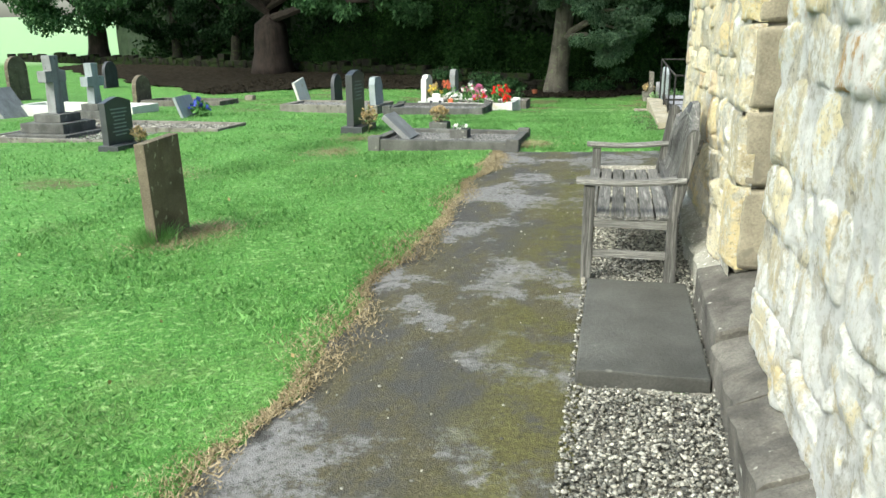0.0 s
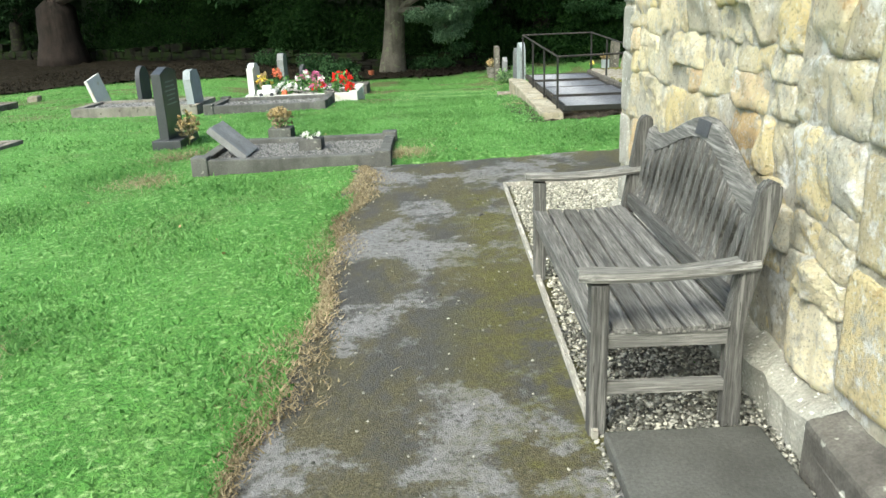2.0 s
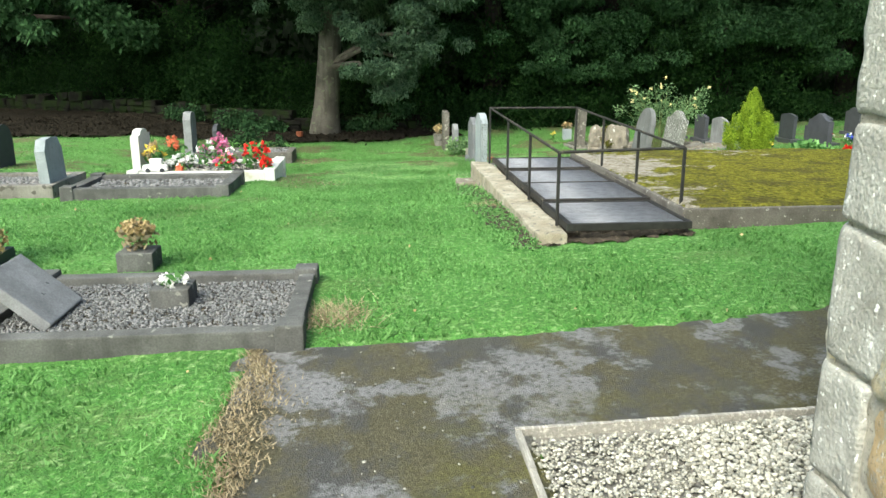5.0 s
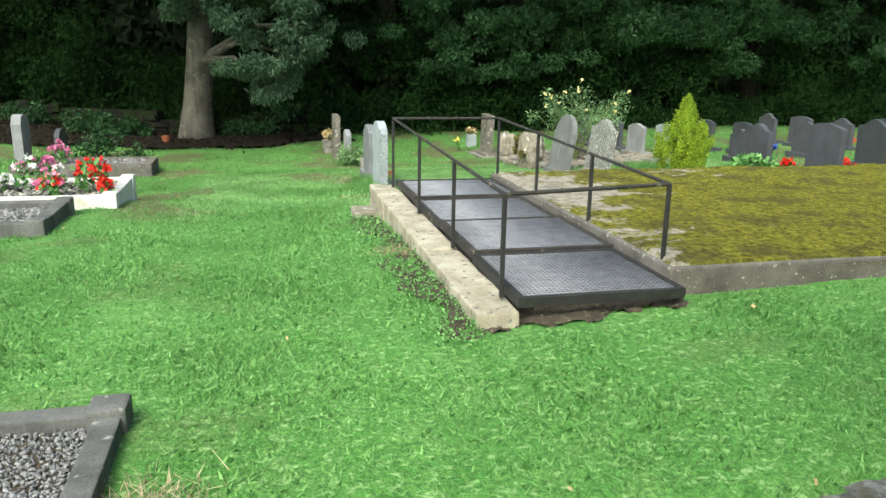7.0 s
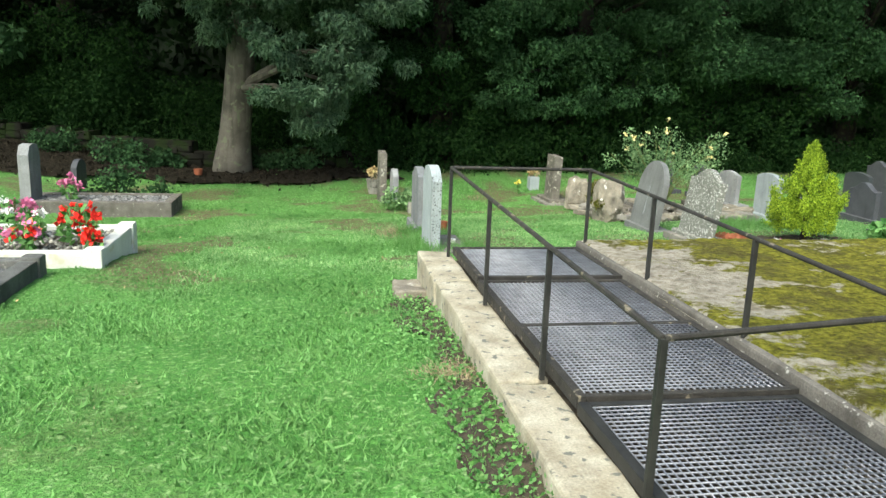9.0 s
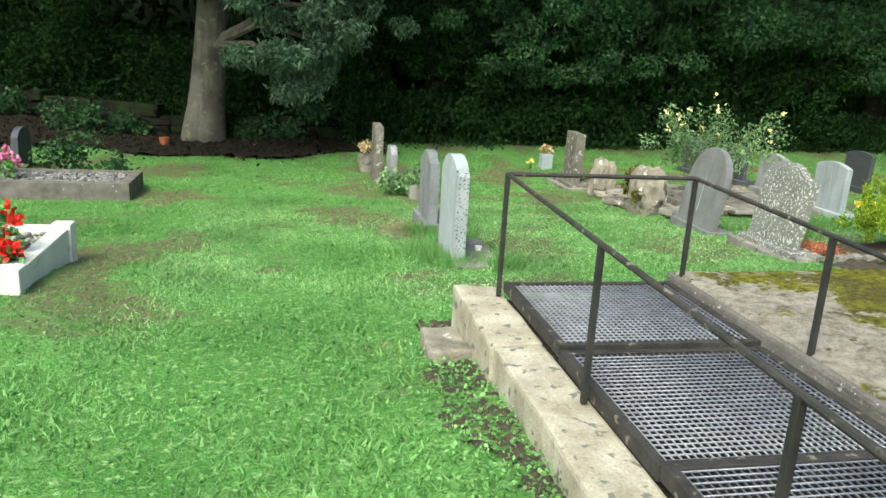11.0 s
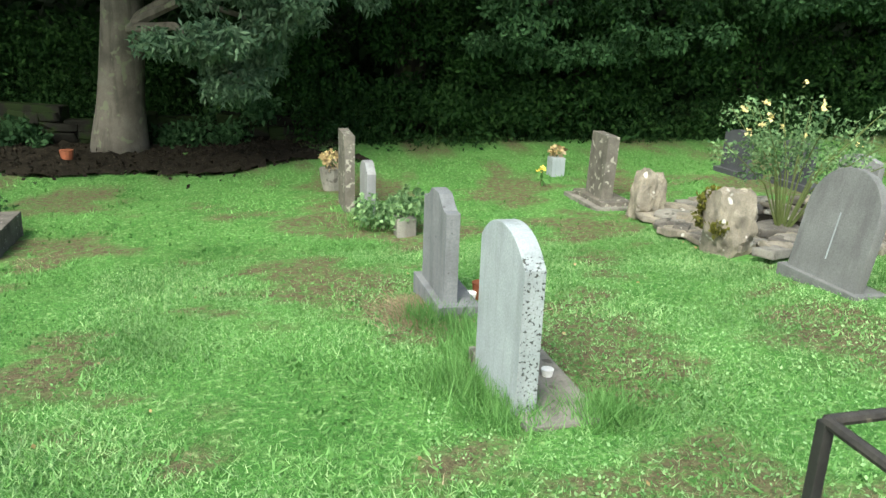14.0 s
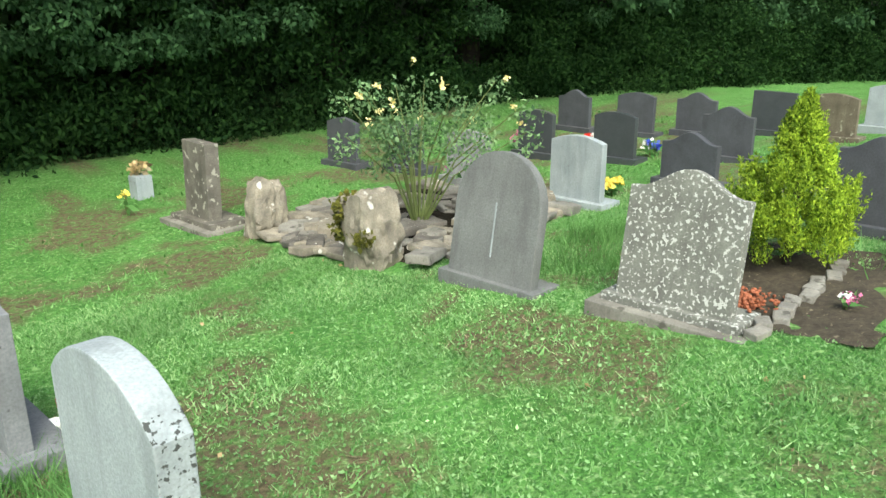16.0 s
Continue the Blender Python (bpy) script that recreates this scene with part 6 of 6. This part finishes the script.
blades("lawn_grass", 120000, lawn_far, 0.045, M["blade"], "short mown green grass farther off", 0.7, 0.012)


def lower_lawn(n):
    x, y = rng.uniform(-1.5, 7.5, n), rng.uniform(15.6, 21.5, n)
    k = on_lawn(x, y) & (rng.uniform(0, 1, n) > 0.85 * bare_at(x, y))
    k &= np.sin(1.7 * x + 1.1 * y) * np.sin(1.3 * y - 0.6 * x) + 0.12 * (x + y - 17) > rng.normal(0.1, 0.4, n)
    return x[k], y[k]


blades("pale_grass", 250000, lower_lawn, 0.034, M["blade_pale"], "paler coarse grass on the lower lawn", 0.8, 0.0042)


def scuffed(n):
    x, y = rng.uniform(-3, 6, n), rng.uniform(13, 24, n)
    k = on_lawn(x, y) & (rng.uniform(0, 1, n) < bare_at(x, y))
    return x[k], y[k]


blades("dead_grass", 30000, scuffed, 0.025, M["straw"], "dead brownish grass in the worn patches", 1.5, 0.004)


def verge(n):
    y = rng.uniform(0.8, 9.8, n)
    x = PATH_L + 0.05 * np.sin(y * 2.3) + 0.03 * np.sin(y * 6.1 + 1) + rng.normal(-0.02, 0.07, n) * (1 + 0.6 * np.sin(y * 3.7))
    return x, y


blades("dry_verge", 20000, verge, 0.021, M["straw"], "dry straw-coloured grass along the path's edge", 1.0, 0.004)


def tufts(n):
    spots = [(0.95, 17.75, 0.2), (0.8, 18.2, 0.22), (1.05, 18.6, 0.2), (1.4, 17.6, 0.15), (1.0, 19.3, 0.2), (1.2, 18.9, 0.2), (4.9, 18.9, 0.4), (5.9, 16.9, 0.3), (-3.4, 5.4, 0.1), (5.6, 19.3, 0.3), (1.2, 22.6, 0.3)]
    i = rng.integers(0, len(spots), n)
    s = np.array(spots)[i]
    x, y = s[:, 0] + rng.normal(0, 1, n) * s[:, 2] * 0.6, s[:, 1] + rng.normal(0, 1, n) * s[:, 2] * 0.6
    return x, y


blades("long_grass", 9000, tufts, 0.15, M["blade"], "long uncut grass round the headstones", 0.5, 0.004)


def heap(n):
    x, y = rng.normal(0.93, 0.11, n), rng.normal(19.5, 0.17, n)
    return x, y


blades("straw_heap", 6000, heap, 0.055, M["straw"], "heap of raked dead grass behind a headstone", 1.6, 0.005)


def round_old_stones(n):
    spots = [(-3.32, 5.45, 0.16), (-3.15, 5.75, 0.14), (-3.5, 9.6, 0.2), (-3.55, 10.8, 0.2), (-1.0, 10.2, 0.12), (0.93, 19.5, 0.18), (-4.9, 8.0, 0.2), (0.45, 13.5, 0.08)]
    s = np.array(spots)[rng.integers(0, len(spots), n)]
    return s[:, 0] + rng.normal(0, 1, n) * s[:, 2], s[:, 1] + rng.normal(0, 1, n) * s[:, 2]


blades("dry_grass", 7000, round_old_stones, 0.05, M["straw"], "dead straw round the foot of the stones", 1.4, 0.004)


def weeds(n):
    x = rng.normal(0.42, 0.12, n)
    y = rng.uniform(11.4, 15.8, n)
    return np.minimum(x, 0.58), y


x, y = weeds(3600)
v, f = leaf_arrays(np.stack([x, y, ground_z(x, y) + rng.uniform(0.005, 0.05, len(x))], -1), 0.024, 0.0, 0.65)
tagged(cloud("weeds", v, f, M["leaf_weed"]), "low leafy weeds along the old kerb", "weeds", "", "stuff")


def clover(n):
    x, y = rng.uniform(-5, 6, n), rng.uniform(1.5, 21, n)
    k = on_lawn(x, y) & (rng.uniform(0, 1, n) < 0.35 + 0.65 * (np.sin(1.3 * x + 2 * np.sin(0.9 * y)) * np.sin(1.1 * y + x) > 0))
    return x[k], y[k]


x, y = clover(42000)
v, f = leaf_arrays(np.stack([x, y, ground_z(x, y) + rng.uniform(0.004, 0.022, len(x))], -1), 0.021, -0.1, 0.7)
tagged(cloud("clover", v, f, M["leaf_weed"]), "clover and daisy leaves in the lawn", "clover", "", "stuff")
x, y = rng.uniform(0.5, 7.5, 22000), rng.uniform(15.9, 20.5, 22000)
k = on_lawn(x, y)
x, y = x[k], y[k]
v, f = leaf_arrays(np.stack([x, y, ground_z(x, y) + rng.uniform(0.004, 0.03, len(x))], -1), 0.022, -0.1, 0.6)
tagged(cloud("clover", v, f, M["leaf_clover"]), "broad-leaved weeds on the lower lawn", "weeds", "", "stuff")
x, y = rng.uniform(-14, 1.5, 14000), rng.uniform(23.0, 29.5, 14000)
k = y > bank_edge(x) + rng.normal(0.1, 0.35, len(x))
x, y = x[k], y[k]
v, f = leaf_arrays(np.stack([x, y, ground_z(x, y) + rng.uniform(0.04, 0.08, len(x))], -1), 0.07, 0.0, 0.6)
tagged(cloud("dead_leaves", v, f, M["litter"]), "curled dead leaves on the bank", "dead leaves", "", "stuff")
x, y = clover(260)
v, f = leaf_arrays(np.stack([x, y, ground_z(x, y) + 0.025], -1), 0.034, 0.0, 0.7)
tagged(cloud("fallen_leaves", v, f, M["tan"]), "scattered fallen brown leaves", "fallen leaves", "", "stuff")

# ---- church stones ----
lay(wall, courses(JAMB_B + 0.3, CORNER - 0.26, 0.38, 3.3, 0.17, 0.34, (0.17, 0.46)), WX)
lay(wall, courses(-0.4, JAMB_A - 0.0, 0.36, 3.3, 0.16, 0.32, (0.16, 0.44)), WX, 0.8)
lay(wall, courses(JAMB_A, JAMB_B, 2.36, 3.3, 0.25, 0.35, (0.25, 0.5)), WX)
z = 0.42
k = 0
while z < 3.2:
    h = random.uniform(0.34, 0.44)
    k += 1
    lay(wall, [(JAMB_B, JAMB_B + 0.3, z, z + h)], WX, 0.5)
    lay(wall, [(0.62, 0.8, z, z + h)] if z < 2.3 else [], JAMB_B, 0.12, 90, M["dressed"])
    z += h
z = 0.3
while z < 3.2:
    h = random.uniform(0.24, 0.42)
    lay(wall, [(CORNER - random.choice((0.24, 0.3)), CORNER - 0.005, z, z + h)], WX, 0.4, 0.0, M["quoin"])
    z += h
lay(wall, courses(0.62, 2.4, 0.3, 3.2, 0.22, 0.36, (0.25, 0.5)), CORNER, 0.8, -90)
